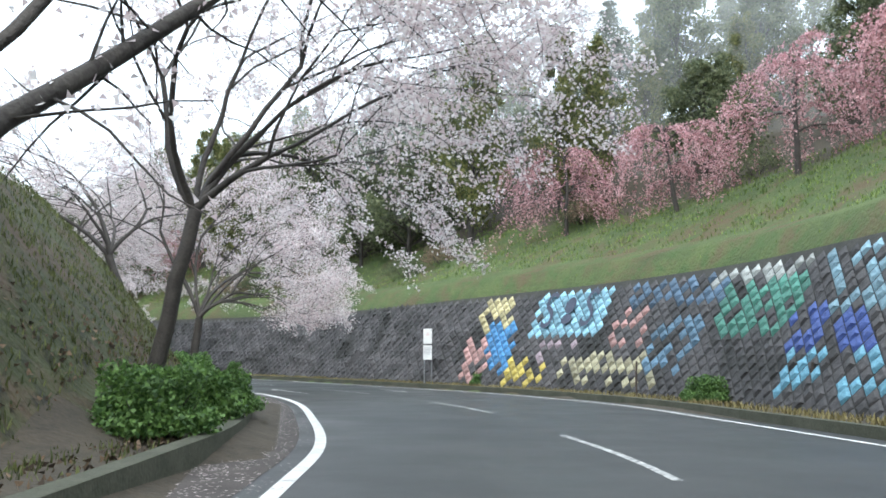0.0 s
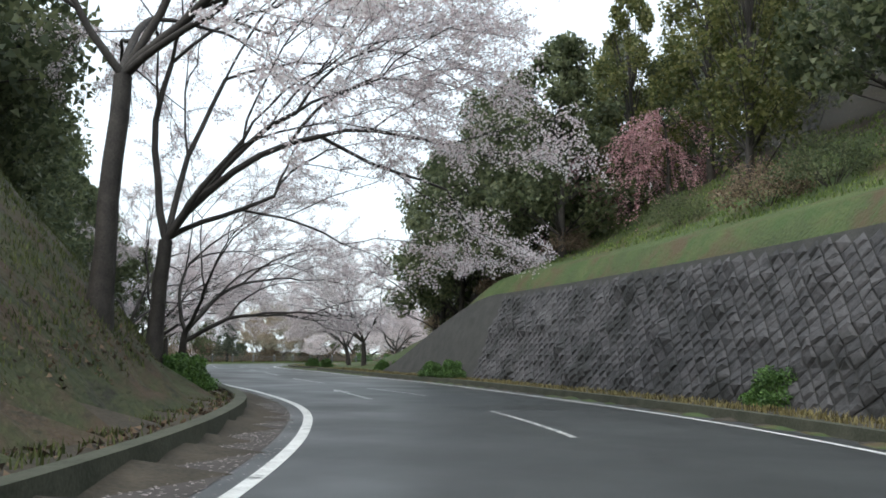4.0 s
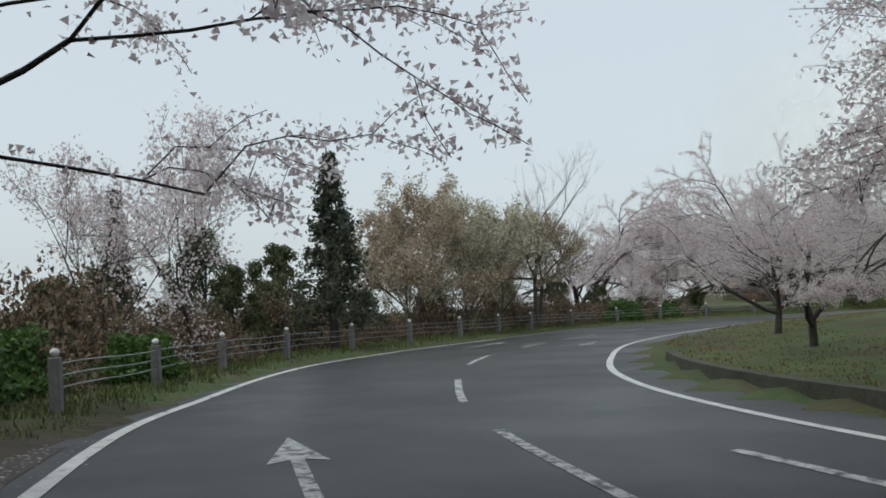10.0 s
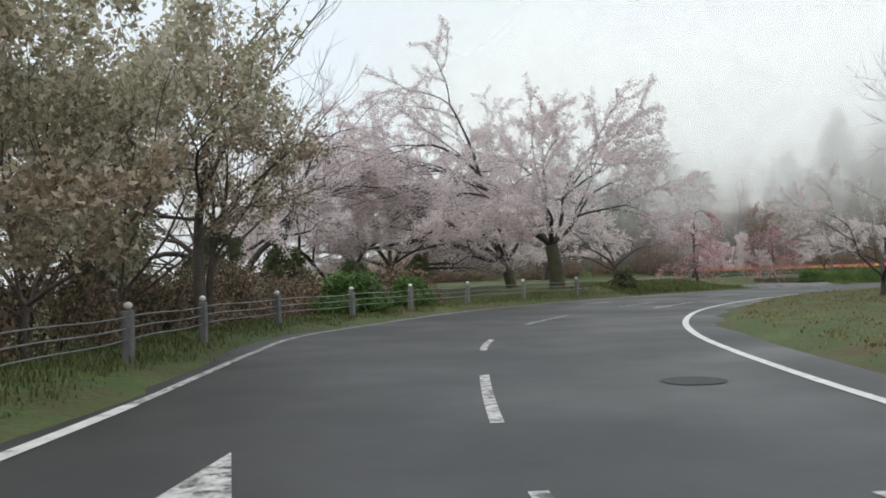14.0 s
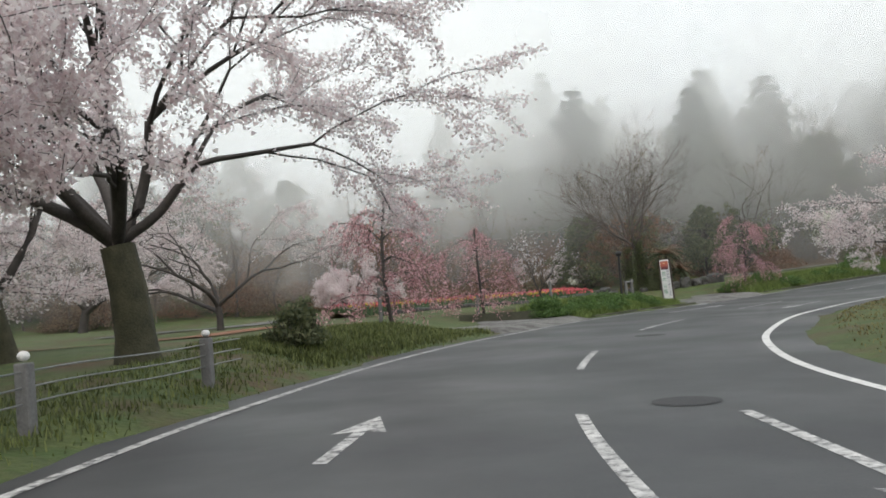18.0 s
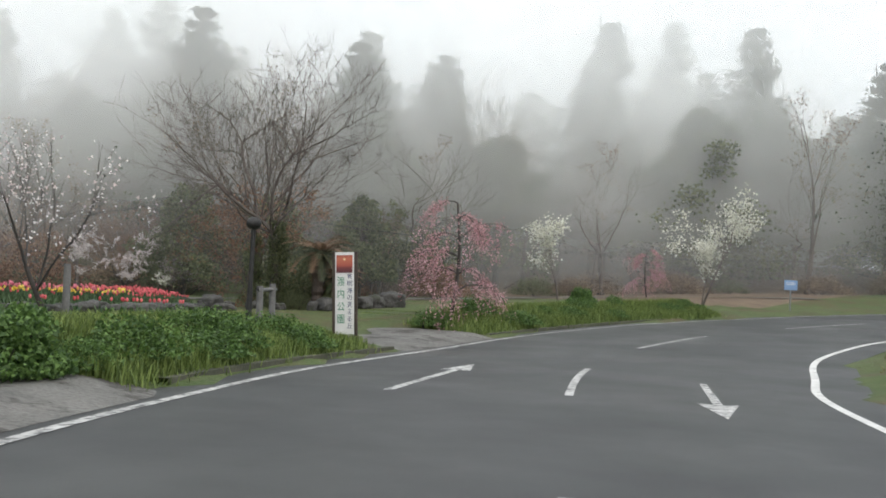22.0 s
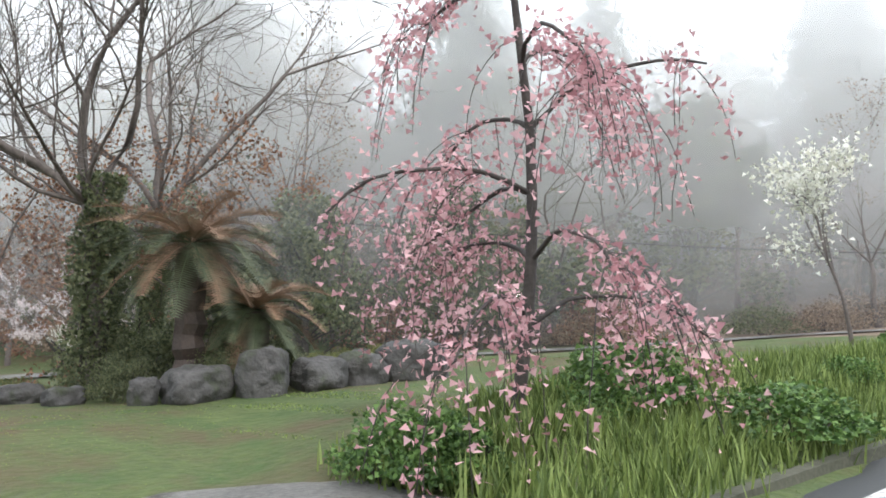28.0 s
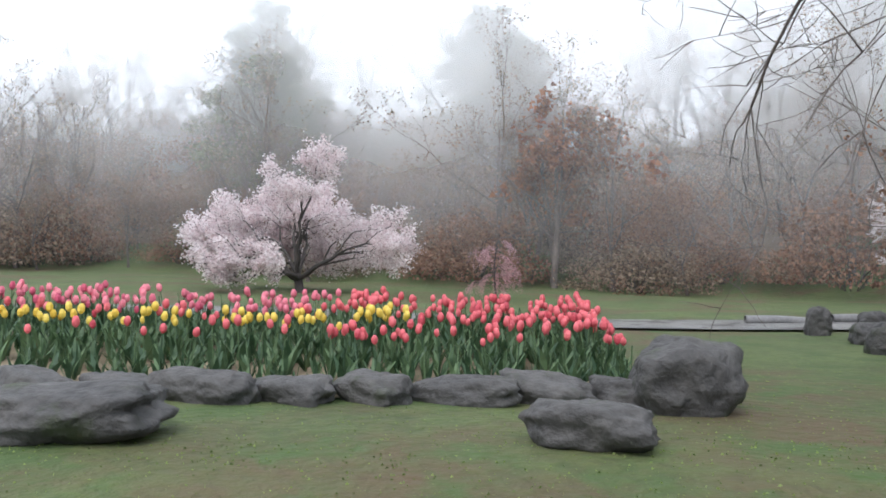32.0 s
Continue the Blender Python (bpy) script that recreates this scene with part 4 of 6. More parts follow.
# cherries whose main limbs the road passes close by: place, foot, trunk, girth, lean, limbs
DOME = cherry(150, "low domed cherry in full white bloom behind the tulips", "cherry trees round the curve", height=3.1, trunk=0.45, girth=0.1, arms=tuple((a, r, 0.9, 0.6) for a, r in ((15, 0.5), (75, 0.7), (130, 0.5), (190, 0.6), (250, 0.5), (310, 0.7), (40, 1.6), (160, 1.8), (280, 1.6), (100, 4.0))), fill=15, floor_=0.6)
HEROES = (
    (131, -1.95, 12.9, 0.2, 2.7, 0.105, (0.22, 0.02), 9.2, ((30, 1.7, 0.6, 0.75), (345, 1.2, 0.5, 0.62), (85, 0.9, 0.6, 0.5), (172, 1.1, 0.8, 0.65), (110, 1.9, 0.8, 0.5), (60, 3.0, 0.75, 0.55), (200, 2.0, 0.75, 0.5))),
    (132, -4.9, 29.2, 0.0, 2.6, 0.13, (-0.05, 0.0), 8.6, ((170, 1.2, 0.85, 0.6), (40, 1.8, 0.75, 0.6), (90, 2.2, 1.0, 0.6), (80, 1.0, 0.8, 0.45), (250, 1.6, 0.8, 0.45))),
    (133, -3.0, 29.5, 0.0, 2.2, 0.13, (0.05, 0.03), 8.2, ((165, 1.8, 1.0, 0.6), (20, 1.5, 0.5, 0.62), (345, 1.5, 0.38, 0.5), (75, 1.6, 0.95, 0.55), (60, 1.3, 0.65, 0.45), (95, 0.8, 0.8, 0.4), (120, 3.0, 1.0, 0.5))),
    (141, -12.75, 46.1, 0.0, 4.0, 0.16, (0.08, 0.02), 9.0, ((150, 1.7, 0.9, 0.6), (20, 1.3, 1.0, 0.65), (60, 2.4, 1.0, 0.55), (350, 0.8, 0.8, 0.45), (210, 1.2, 0.9, 0.5))),
    (142, -14.9, 49.6, 0.0, 2.4, 0.15, (0.04, 0.04), 9.6, ((170, 2.0, 1.0, 0.6), (20, 1.35, 1.0, 0.65), (350, 1.0, 0.7, 0.5), (70, 1.8, 1.0, 0.55), (100, 3.0, 1.0, 0.5), (40, 0.9, 0.9, 0.45))),
    (134, -40.2, 75.8, 0.0, 2.0, 0.155, (0.05, 0.05), 9.0, ((25, 1.7, 1.0, 0.7), (205, 1.6, 1.0, 0.6), (320, 1.4, 0.8, 0.5), (110, 1.8, 1.0, 0.5), (60, 2.8, 1.0, 0.5))),
    (135, -44.95, 82.0, 0.0, 1.6, 0.2, (0.03, 0.02), 9.4, ((190, 1.9, 1.05, 0.6), (150, 2.6, 1.0, 0.5), (28, 1.0, 0.42, 0.36), (60, 1.2, 0.7, 0.42), (335, 1.3, 0.4, 0.36), (50, 2.4, 0.75, 0.5), (100, 1.4, 1.0, 0.45), (250, 1.4, 0.9, 0.45))),
    (136, -31.2, 85.6, 0.0, 1.5, 0.155, (-0.1, -0.05), 7.8, ((205, 1.4, 0.78, 0.62), (240, 0.9, 0.75, 0.5), (175, 1.0, 0.6, 0.45), (290, 1.1, 1.0, 0.55), (130, 1.2, 0.8, 0.5), (20, 1.1, 0.9, 0.5), (230, 2.6, 0.85, 0.5))),
    (137, -35.0, 89.9, 0.0, 1.3, 0.15, (0.0, -0.05), 6.8, ((195, 1.3, 0.55, 0.6), (235, 1.1, 0.5, 0.5), (25, 1.4, 0.9, 0.55), (300, 1.1, 0.7, 0.5), (110, 1.4, 0.8, 0.5), (170, 2.4, 0.7, 0.5))),
    (138, -47.0, 135.7, 0.1, 1.7, 0.27, (-0.02, 0.02), 10.0, ((350, 0.75, 0.38, 0.36), (20, 1.6, 0.5, 0.4), (172, 1.3, 1.05, 0.5), (262, 0.9, 0.9, 0.4), (85, 1.2, 1.0, 0.45), (150, 2.2, 0.8, 0.5), (200, 0.9, 1.0, 0.4), (275, 1.6, 0.5, 0.34))),
    (139, -48.8, 139.3, 0.0, 1.2, 0.22, (-0.2, 0.02), 9.6, ((165, 0.9, 1.35, 0.55), (190, 0.4, 1.3, 0.45), (140, 1.6, 1.1, 0.5), (225, 0.6, 1.2, 0.45), (80, 1.3, 1.0, 0.45), (20, 1.0, 0.8, 0.4), (260, 1.2, 1.0, 0.45), (180, 2.0, 1.1, 0.45))),
)
for sd, x, y, dz, tall, girth, lean, high, arms in HEROES:
    left_side = sd < 136 or sd > 140
    old = cherry(sd, "old cherry in full pale bloom with dark spreading limbs" if left_side else "thick-trunked spreading cherry in full pale pink bloom", ROADSIDE if left_side else "cherry trees round the curve", height=high, trunk=tall, girth=girth, lean=lean, arms=arms, fill=7 if left_side else 11 if girth > 0.2 else 4.5, floor_=2.2)
    old.matrix_basis = pose(x, y, on_ground(x, y) + dz)
    if sd in (138, 139):
        for c in old.children:
            if c.name.startswith("trunk"):
                c.data.materials[0] = MOSSBARK
for x, y, k, turn, size in ((-25.5, 84.5, 2, 15, 1.0), (-29, 93, 1, 130, 0.95), (-40.8, 95.9, 2, 330, 0.42), (-42.3, 101.2, 1, 20, 0.46), (-39.6, 104.6, 0, 100, 0.46), (-39.9, 110, 2, 40, 0.5), (-36, 99, 0, 200, 0.55), (-35, 107, 1, 60, 0.5), (-31, 101, 2, 90, 0.6),
                            (-39.6, 122.4, 1, 60, 0.4), (-36.0, 129.8, 2, 10, 0.42), (-28.9, 134.6, 1, 90, 0.4), (-34, 122, 0, 30, 0.8), (-25, 131, 2, 60, 0.8), (-56, 136, 2, 77, 1.15), (-59.5, 131, 0, 10, 1.1), (-54.5, 141, 1, 200, 1.0),
                            (-63, 140, 2, 10, 1.1), (-42.6, 151.5, 2, 190, 0.72), (-16.3, 172.2, 1, 30, 0.35), (-46, 168, 0, 60, 0.8)):
    stand(ROUND[k], x, y, turn, size)
stand(DOME, -30.8, 170.1, 30, 1.0)
for x, y, k, turn, size in ((12.9, 39.5, 0, 0, 1.0), (15.5, 33, 1, 70, 1.0), (17.5, 27.5, 0, 200, 1.05), (19, 21.5, 1, 50, 1.1), (20.5, 15, 0, 50, 1.2), (-12.3, 75, 1, 10, 0.95), (-8.5, 71.5, 0, 90, 0.9), (-15.5, 78.5, 0, 60, 0.9),
                            (-39.5, 143.8, 2, 40, 1.15), (-34.4, 148.0, 2, 110, 0.95), (-18.3, 152.3, 2, 200, 0.98), (1.2, 156, 2, 10, 0.7), (-26.5, 171, 2, 75, 0.4)):
    stand(WEEPERS[k], x, y, turn, size)

# an old cherry at the mound's foot whose low limbs reach over the gutter
rng = np.random.default_rng(66)
low_limb = smooth_line([(-4.6, 3.2, on_ground(-4.6, 3.2) - 0.3), (-3.6, 3.5, 1.15), (-1.8, 3.97, 1.72), (-1.35, 4.26, 2.18), (-0.96, 4.57, 2.6), (-0.5, 4.88, 3.11), (0.0, 5.3, 3.7), (0.5, 6.0, 4.2)], 0.25)
high_limb = smooth_line([(-2.3, 3.85, 1.55), (-1.41, 3.98, 2.34), (-1.27, 4.07, 2.54), (-1.15, 4.22, 2.83), (-0.9, 4.5, 3.6), (-0.7, 5.0, 4.4)], 0.25)
low_chains, low_bloom = [(0, low_limb, np.linspace(0.1, 0.022, len(low_limb))), (1, high_limb, np.linspace(0.045, 0.02, len(high_limb)))], []
for limb_ in (low_limb[14:], high_limb[6:]):
    for i in range(2, len(limb_), 1):
        for j in range(2):
            tp, tr = limb(rng, limb_[i], rng.normal(0, 0.8, 3) + (0.2, 0.3, 0.6), rng.uniform(0.5, 1.3), 0.012, 0.004, 5, (0, 0, -0.1), 0.12)
            low_chains.append((3, tp, tr))
            low_bloom.append(along(rng, tp, 26, 0.06))
tree("cherry_tree", BARK, BLOSSOM, low_chains, np.concatenate(low_bloom), 0.022, rng, "old cherry at the mound's foot with low overhanging limbs", "tree", ROADSIDE, "blossom")

rng = np.random.default_rng(7)
east = across(RIGHT)
for i in range(124):
    k = int(20 + (R_WALL_END + 30) * (i + rng.random()) / 124)
    off = 12.5 - 4.5 * float(ramp(140, 185, k)) + (2.5, 6, 11, 17)[i % 4] + rng.uniform(-1.2, 1.2)
    p = RIGHT[k] - east[k] * off
    src = BAMBOOS[i % 2] if i % 7 in (1, 2, 5) and k > 140 else CONIFERS[1] if i % 11 == 4 else EVERGREENS[int(rng.integers(0, 3))]
    stand(src, p[0], p[1], rng.uniform(0, 360), rng.uniform(0.7, 1.0) * (0.7 + 0.3 * float(ramp(140, 185, k))))
for i in range(26):
    k = int(20 + (R_WALL_END + 20) * (i + rng.random()) / 26)
    p = RIGHT[k] - east[k] * (rng.uniform(11, 13) - 4.5 * float(ramp(140, 185, k)))
    stand(UNDERGROWTH[i % 2], p[0], p[1], rng.uniform(0, 360), rng.uniform(0.7, 1.1))
west = across(LEFT)
for i in range(42):
    k = int(192 + (L_MOUND_END - 214) * (i + rng.random()) / 42)
    p = LEFT[k] + west[k] * rng.uniform(7.6, 11)
    stand(EVERGREENS[i % 3], p[0], p[1], rng.uniform(0, 360), rng.uniform(0.7, 1.0))


def wood_edge(x):
    return 178 - 11 * float(ramp(-26, 0, x)) - 24 * float(ramp(-2, 34, x))


for i in range(150):
    x = -62 + 100 * ((i * 0.618) % 1)
    depth = (1, 5, 10, 16, 24)[i % 5] + rng.uniform(-1.5, 2.5)
    y = wood_edge(x) + depth
    dark = x > -20 and i % 5 > 0
    if i % 5 == 0:
        dark = False
    src = (EVERGREENS[i % 3] if i % 3 else CONIFERS[1]) if (dark and i % 2) or (i % 7 == 0 and i % 5) else (BARES[i % 3] if i % 2 else BUDDED[i % 2])
    stand(src, x, y, rng.uniform(0, 360), rng.uniform(1.0, 1.3) * (0.66 if x < -12 else 1.0), 0.78 if src in EVERGREENS else 0.95)
for x, y, s in ((3.5, 177.5, 1.25), (16.2, 166.7, 1.4), (21.5, 158.5, 1.38), (-6, 187, 1.15), (27, 167, 1.4), (9.5, 177, 1.1)):
    stand(CONIFERS[1], x, y, s * 700, s)
for i in range(44):
    x = -60 + 95 * i / 44 + rng.uniform(-1, 1)
    stand(UNDERGROWTH[1 if i % 5 else 0], x, wood_edge(x) + rng.uniform(-1.0, 4.5), rng.uniform(0, 360), rng.uniform(0.6, 1.3), rng.uniform(0.6, 1.3))
for i in range(110):
    x = -58 + 60 * ((i * 0.618) % 1)
    stand((RUSSET, BUDDED[0], RUSSET, BUDDED[1])[i % 4], x, wood_edge(x) + rng.uniform(-1, 14), rng.uniform(0, 360), rng.uniform(0.35, 0.65))
for i in range(130):
    x = -58 + 58 * ((i * 0.618) % 1)
    stand((UNDERGROWTH[1], SCRUB, SCRUB)[i % 3], x, wood_edge(x) + 16 * rng.random(), rng.uniform(0, 360), rng.uniform(0.8, 1.5), rng.uniform(0.7, 1.4))
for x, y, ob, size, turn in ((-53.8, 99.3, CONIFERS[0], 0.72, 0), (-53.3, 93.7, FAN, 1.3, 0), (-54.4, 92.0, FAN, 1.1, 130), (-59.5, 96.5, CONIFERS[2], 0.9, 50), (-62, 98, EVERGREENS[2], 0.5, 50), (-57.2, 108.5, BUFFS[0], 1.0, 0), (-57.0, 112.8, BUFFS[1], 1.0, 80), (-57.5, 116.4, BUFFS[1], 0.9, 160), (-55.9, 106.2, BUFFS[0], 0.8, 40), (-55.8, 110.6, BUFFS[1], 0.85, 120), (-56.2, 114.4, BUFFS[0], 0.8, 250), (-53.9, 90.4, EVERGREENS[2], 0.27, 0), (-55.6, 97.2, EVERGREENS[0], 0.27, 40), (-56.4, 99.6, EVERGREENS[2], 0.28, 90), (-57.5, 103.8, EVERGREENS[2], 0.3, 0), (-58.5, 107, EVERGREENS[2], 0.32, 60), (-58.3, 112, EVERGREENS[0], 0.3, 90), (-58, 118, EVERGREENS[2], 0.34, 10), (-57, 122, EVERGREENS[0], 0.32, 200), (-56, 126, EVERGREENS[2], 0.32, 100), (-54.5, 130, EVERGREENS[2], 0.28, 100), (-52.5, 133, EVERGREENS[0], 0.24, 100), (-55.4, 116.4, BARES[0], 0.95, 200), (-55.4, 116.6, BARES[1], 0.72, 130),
                             (-39.3, 118.2, BARES[2], 0.85, 0), (-35.5, 114, BARES[0], 0.8, 90), (-19.5, 158.3, BIGBARE, 1.0, 0), (-17.6, 161.7, TALLBARE, 1.0, 0), (-31.2, 149.1, YOUNG, 1.0, 10), (-18.6, 160.6, RUSSET, 0.6, 30), (-16.6, 161.4, RUSSET, 0.75, 70), (-23.8, 82.0, EVERGREENS[1], 0.95, 0), (-21.4, 79.6, EVERGREENS[0], 1.1, 90), (-18.8, 77.2, EVERGREENS[1], 1.0, 200), (-16.0, 74.6, EVERGREENS[2], 1.05, 150), (-20.5, 83.5, EVERGREENS[1], 1.05, 60), (-13.0, 71.5, EVERGREENS[0], 1.0, 20), (-42.2, 72.2, EVERGREENS[0], 0.75, 30), (-44.6, 75.2, EVERGREENS[1], 0.62, 130), (-40.0, 69.0, EVERGREENS[2], 0.85, 210), (-38.6, 72.9, EVERGREENS[1], 0.5, 20), (-11, 168.5, EVERGREENS[2], 0.55, 10), (-7, 167, EVERGREENS[0], 0.5, 70), (-13.8, 171.5, EVERGREENS[2], 0.6, 200), (-3.5, 169, EVERGREENS[1], 0.5, 90), (-62, 88, EVERGREENS[0], 0.6, 10), (-66, 92, EVERGREENS[1], 0.55, 60), (-57, 83, EVERGREENS[2], 0.72, 60), (-53.5, 79.5, EVERGREENS[0], 0.62, 200), (-60, 80, EVERGREENS[1], 0.62, 100), (-51.6, 84.6, YELLOWBUSH, 1.2, 0), (-53.4, 87.6, YELLOWBUSH, 1.2, 80), (-55.6, 90.6, YELLOWBUSH, 1.1, 160), (-57.5, 94.5, YELLOWBUSH, 1.2, 20), (-64, 104, EVERGREENS[1], 0.5, 60), (-67, 112, EVERGREENS[0], 0.6, 60),
                             (-10.1, 153.9, WHITES[0], 0.88, 20), (-4.9, 150.8, WHITES[1], 1.1, 70), (-0.4, 152.6, WHITES[0], 0.8, 140), (-17.2, 167.9, WHITES[1], 0.25, 10), (-26.2, 178.9, REDLEAF, 1.2, 0)):
    stand(ob, x, y, turn, size)
for x, y, k, size in ((-1.5, 10.4, 1, 1.0), (-1.2, 12.9, 0, 1.1), (-1.0, 14.8, 1, 0.85), (-1.2, 16.2, 0, 0.9), (-1.9, 17.5, 0, 0.9), (-6.6, 36.3, 0, 1.0), (-7.6, 38.6, 1, 1.0), (-14.6, 50.2, 1, 0.95), (-16.2, 52.1, 0, 1.1), (-17.9, 53.6, 2, 1.1), (-26.6, 62.8, 0, 0.8), (-30.5, 66.6, 0, 0.9),
                      (10.3, 20.5, 1, 0.8), (-2.0 + 2.3, 50.8, 0, 0.9), (2.6, 47.1, 1, 0.75), (7.6, 34.2, 0, 0.75), (-18.9, 71.9, 0, 0.9), (-17.2, 70.5, 2, 1), (-23.4, 75.9, 0, 0.8), (-25.4, 77.9, 2, 1.0), (-33.5, 84.6, 0, 0.8), (-36.4, 87.4, 1, 0.7),
                      (-49.3, 85.5, 1, 1.35), (-50.6, 87.2, 1, 1.3), (-50.6, 89.8, 1, 1.0), (-53.4, 122.6, 1, 1.35), (-52.2, 126.2, 0, 1.3), (-2.9, 54.0, 1, 0.95), (-17.6, 68.3, 0, 0.9), (-16.2, 67.2, 0, 1.0), (-33.4, 145.7, 1, 0.85), (-3.3, 28.2, 1, 0.9), (-2.6, 25.2, 1, 1.1), (-4.2, 31.4, 0, 1.0), (-2.2, 22.6, 0, 1.0), (-5.2, 33.6, 0, 0.9), (-19.3, 151.8, 0, 0.6), (-10.4, 152.8, 0, 0.9)):
    stand(BUSHES[k], x, y, x * 50, size)
for i in range(30):
    k = int(station(LEFT, -47.5, 87) + (station(LEFT, -49.5, 128) - station(LEFT, -47.5, 87)) * (i + rng.random()) / 30)
    p = LEFT[k] + west[k] * (rng.uniform(3.0, 4.2) if i % 2 else rng.uniform(5, 8))
    stand(UNDERGROWTH[i % 2], p[0], p[1], rng.uniform(0, 360), rng.uniform(0.8, 1.2), rng.uniform(0.9, 1.5))
stand(DARKBUSH, -44.1, 137.2, 0, 1.0)
for ob in LEANING + ROUND + WEEPERS + EVERGREENS + BAMBOOS + CONIFERS + BARES + BUDDED + BUFFS + WHITES + BUSHES + UNDERGROWTH + [DARKBUSH, REDLEAF, YOUNG, FAN, BIGBARE, TALLBARE, RUSSET, SCRUB, DOME, YELLOWBUSH]:
    discard(ob)

# ---- park: rocks, tulips, cycad, sign, lamp, shed ----
def rock(seed, x, y, size, turn=0.0, sink=0.12, label="dark weathered garden rock on the lawn", mat=None):
    rng = np.random.default_rng(seed)
    bm = bmesh.new()
    bmesh.ops.create_icosphere(bm, subdivisions=4, radius=0.5)
    off = Vector(rng.uniform(0, 50, 3))
    for v in bm.verts:
        c = v.co.copy()
        q = c.normalized()
        box = 1.0 / max(abs(q.x), abs(q.y), abs(q.z))
        v.co = c * (0.45 + 0.55 * min(box, 1.35))
        v.co *= 1 + 0.22 * noise.noise(q * 1.6 + off) + 0.1 * noise.noise(q * 4.0 + off) + 0.045 * noise.noise(q * 9 + off)
        v.co = Vector((v.co.x * size[0], v.co.y * size[1], v.co.z * size[2]))
    me = bpy.data.meshes.new("garden_rock")
    bm.to_mesh(me)
    bm.free()
    me.materials.append(mat or ROCK)
    me.polygons.foreach_set("use_smooth", np.ones(len(me.polygons), dtype=bool))
    ob = tagged(new("garden_rock", me), label, "rock", "garden rocks")
    ob.matrix_world = pose(x, y, on_ground(x, y) + size[2] * (0.5 - sink), rng.uniform(-6, 6), rng.uniform(-6, 6), turn)
    return ob


rock(1, -22.76, 157.0, (0.6, 0.55, 0.46), 10, label="large rounded dark rock at the end of the tulip bed")
rock(2, -23.2, 155.9, (0.6, 0.4, 0.22), -4, label="long flat-topped dark rock before the tulip bed")
rock(3, -25.7, 155.35, (1.1, 0.6, 0.26), 8, label="broad layered dark rock before the tulip bed")
rock(33, -27.3, 155.0, (0.8, 0.5, 0.3), 20)
BED = np.array([(-23.0, 157.15), (-25, 156.55), (-27, 156.0), (-30, 155.3), (-33.5, 154.4), (-36.5, 153.4)])
BED_LINE = smooth_line(BED, 0.1)
for i, k in enumerate(range(1, len(BED_LINE) - 5, 5)):
    p = BED_LINE[k]
    rock(40 + i, p[0], p[1], (0.46 + 0.12 * (i % 3), 0.3, 0.19 + 0.04 * (i % 2)), math.degrees(math.atan2(-0.28, 1)) + 8 * (i % 3 - 1), 0.25, "low dark edging rock of the tulip bed")
# ring of stones round the cycad
for i, (x, y, w, h, lab) in enumerate(((-19.55, 156.55, 0.3, 0.35, "pale squat stone in the ring round the cycad"), (-19.0, 156.5, 0.7, 0.48, ""), (-18.35, 156.25, 0.55, 0.62, "upright grey slab leaning in the stone ring"), (-17.6, 156.3, 0.65, 0.45, ""), (-17.0, 156.4, 0.6, 0.5, ""), (-16.2, 156.45, 0.9, 0.62, "large dark brown rock at the end of the stone ring"),
                                       (-20.1, 157.4, 0.42, 0.25, ""), (-20.3, 158.3, 0.5, 0.28, ""), (-20.5, 159.3, 0.45, 0.25, ""), (-20.6, 160.3, 0.5, 0.28, ""), (-20.7, 161.4, 0.42, 0.36, ""), (-20.6, 162.5, 0.45, 0.3, ""), (-20.4, 163.3, 0.4, 0.4, ""), (-19.8, 162.9, 0.35, 0.25, ""), (-21.0, 163.6, 0.3, 0.45, ""))):
    rock(70 + i, x, y, (w, w * 0.75, h), i * 37 % 60 - 30, 0.2, lab or "dark mossy stone in the ring round the cycad")
SOILBED = material("tulip_bed_straw", (0.13, 0.1, 0.06), (0.32, 0.26, 0.17), 0.95, 5, 35, 0.6)
side = across(BED_LINE)
strip("tulip_bed_soil", BED_LINE, (-0.05, -1.3, -2.4, -2.8), (0.48, 0.585, 0.68, 0.45), SOILBED, "structure", "straw-strewn soil of the tulip bed")
LEAFBLADE = material("tulip_leaves", (0.035, 0.08, 0.035), (0.11, 0.18, 0.08), 0.6, 3, 20, 0, island=0.6, translucent=0.2)
TULIP = {"coral": material("coral_tulip", (0.6, 0.08, 0.11), (0.85, 0.22, 0.24), 0.5, 4, 30, 0, island=0.6, translucent=0.3), "pink": material("pink_tulip", (0.6, 0.1, 0.18), (0.85, 0.3, 0.36), 0.5, 4, 30, 0, island=0.6, translucent=0.3),
         "yellow": material("yellow_tulip", (0.72, 0.5, 0.05), (0.88, 0.72, 0.15), 0.5, 4, 30, 0, island=0.6, translucent=0.3)}


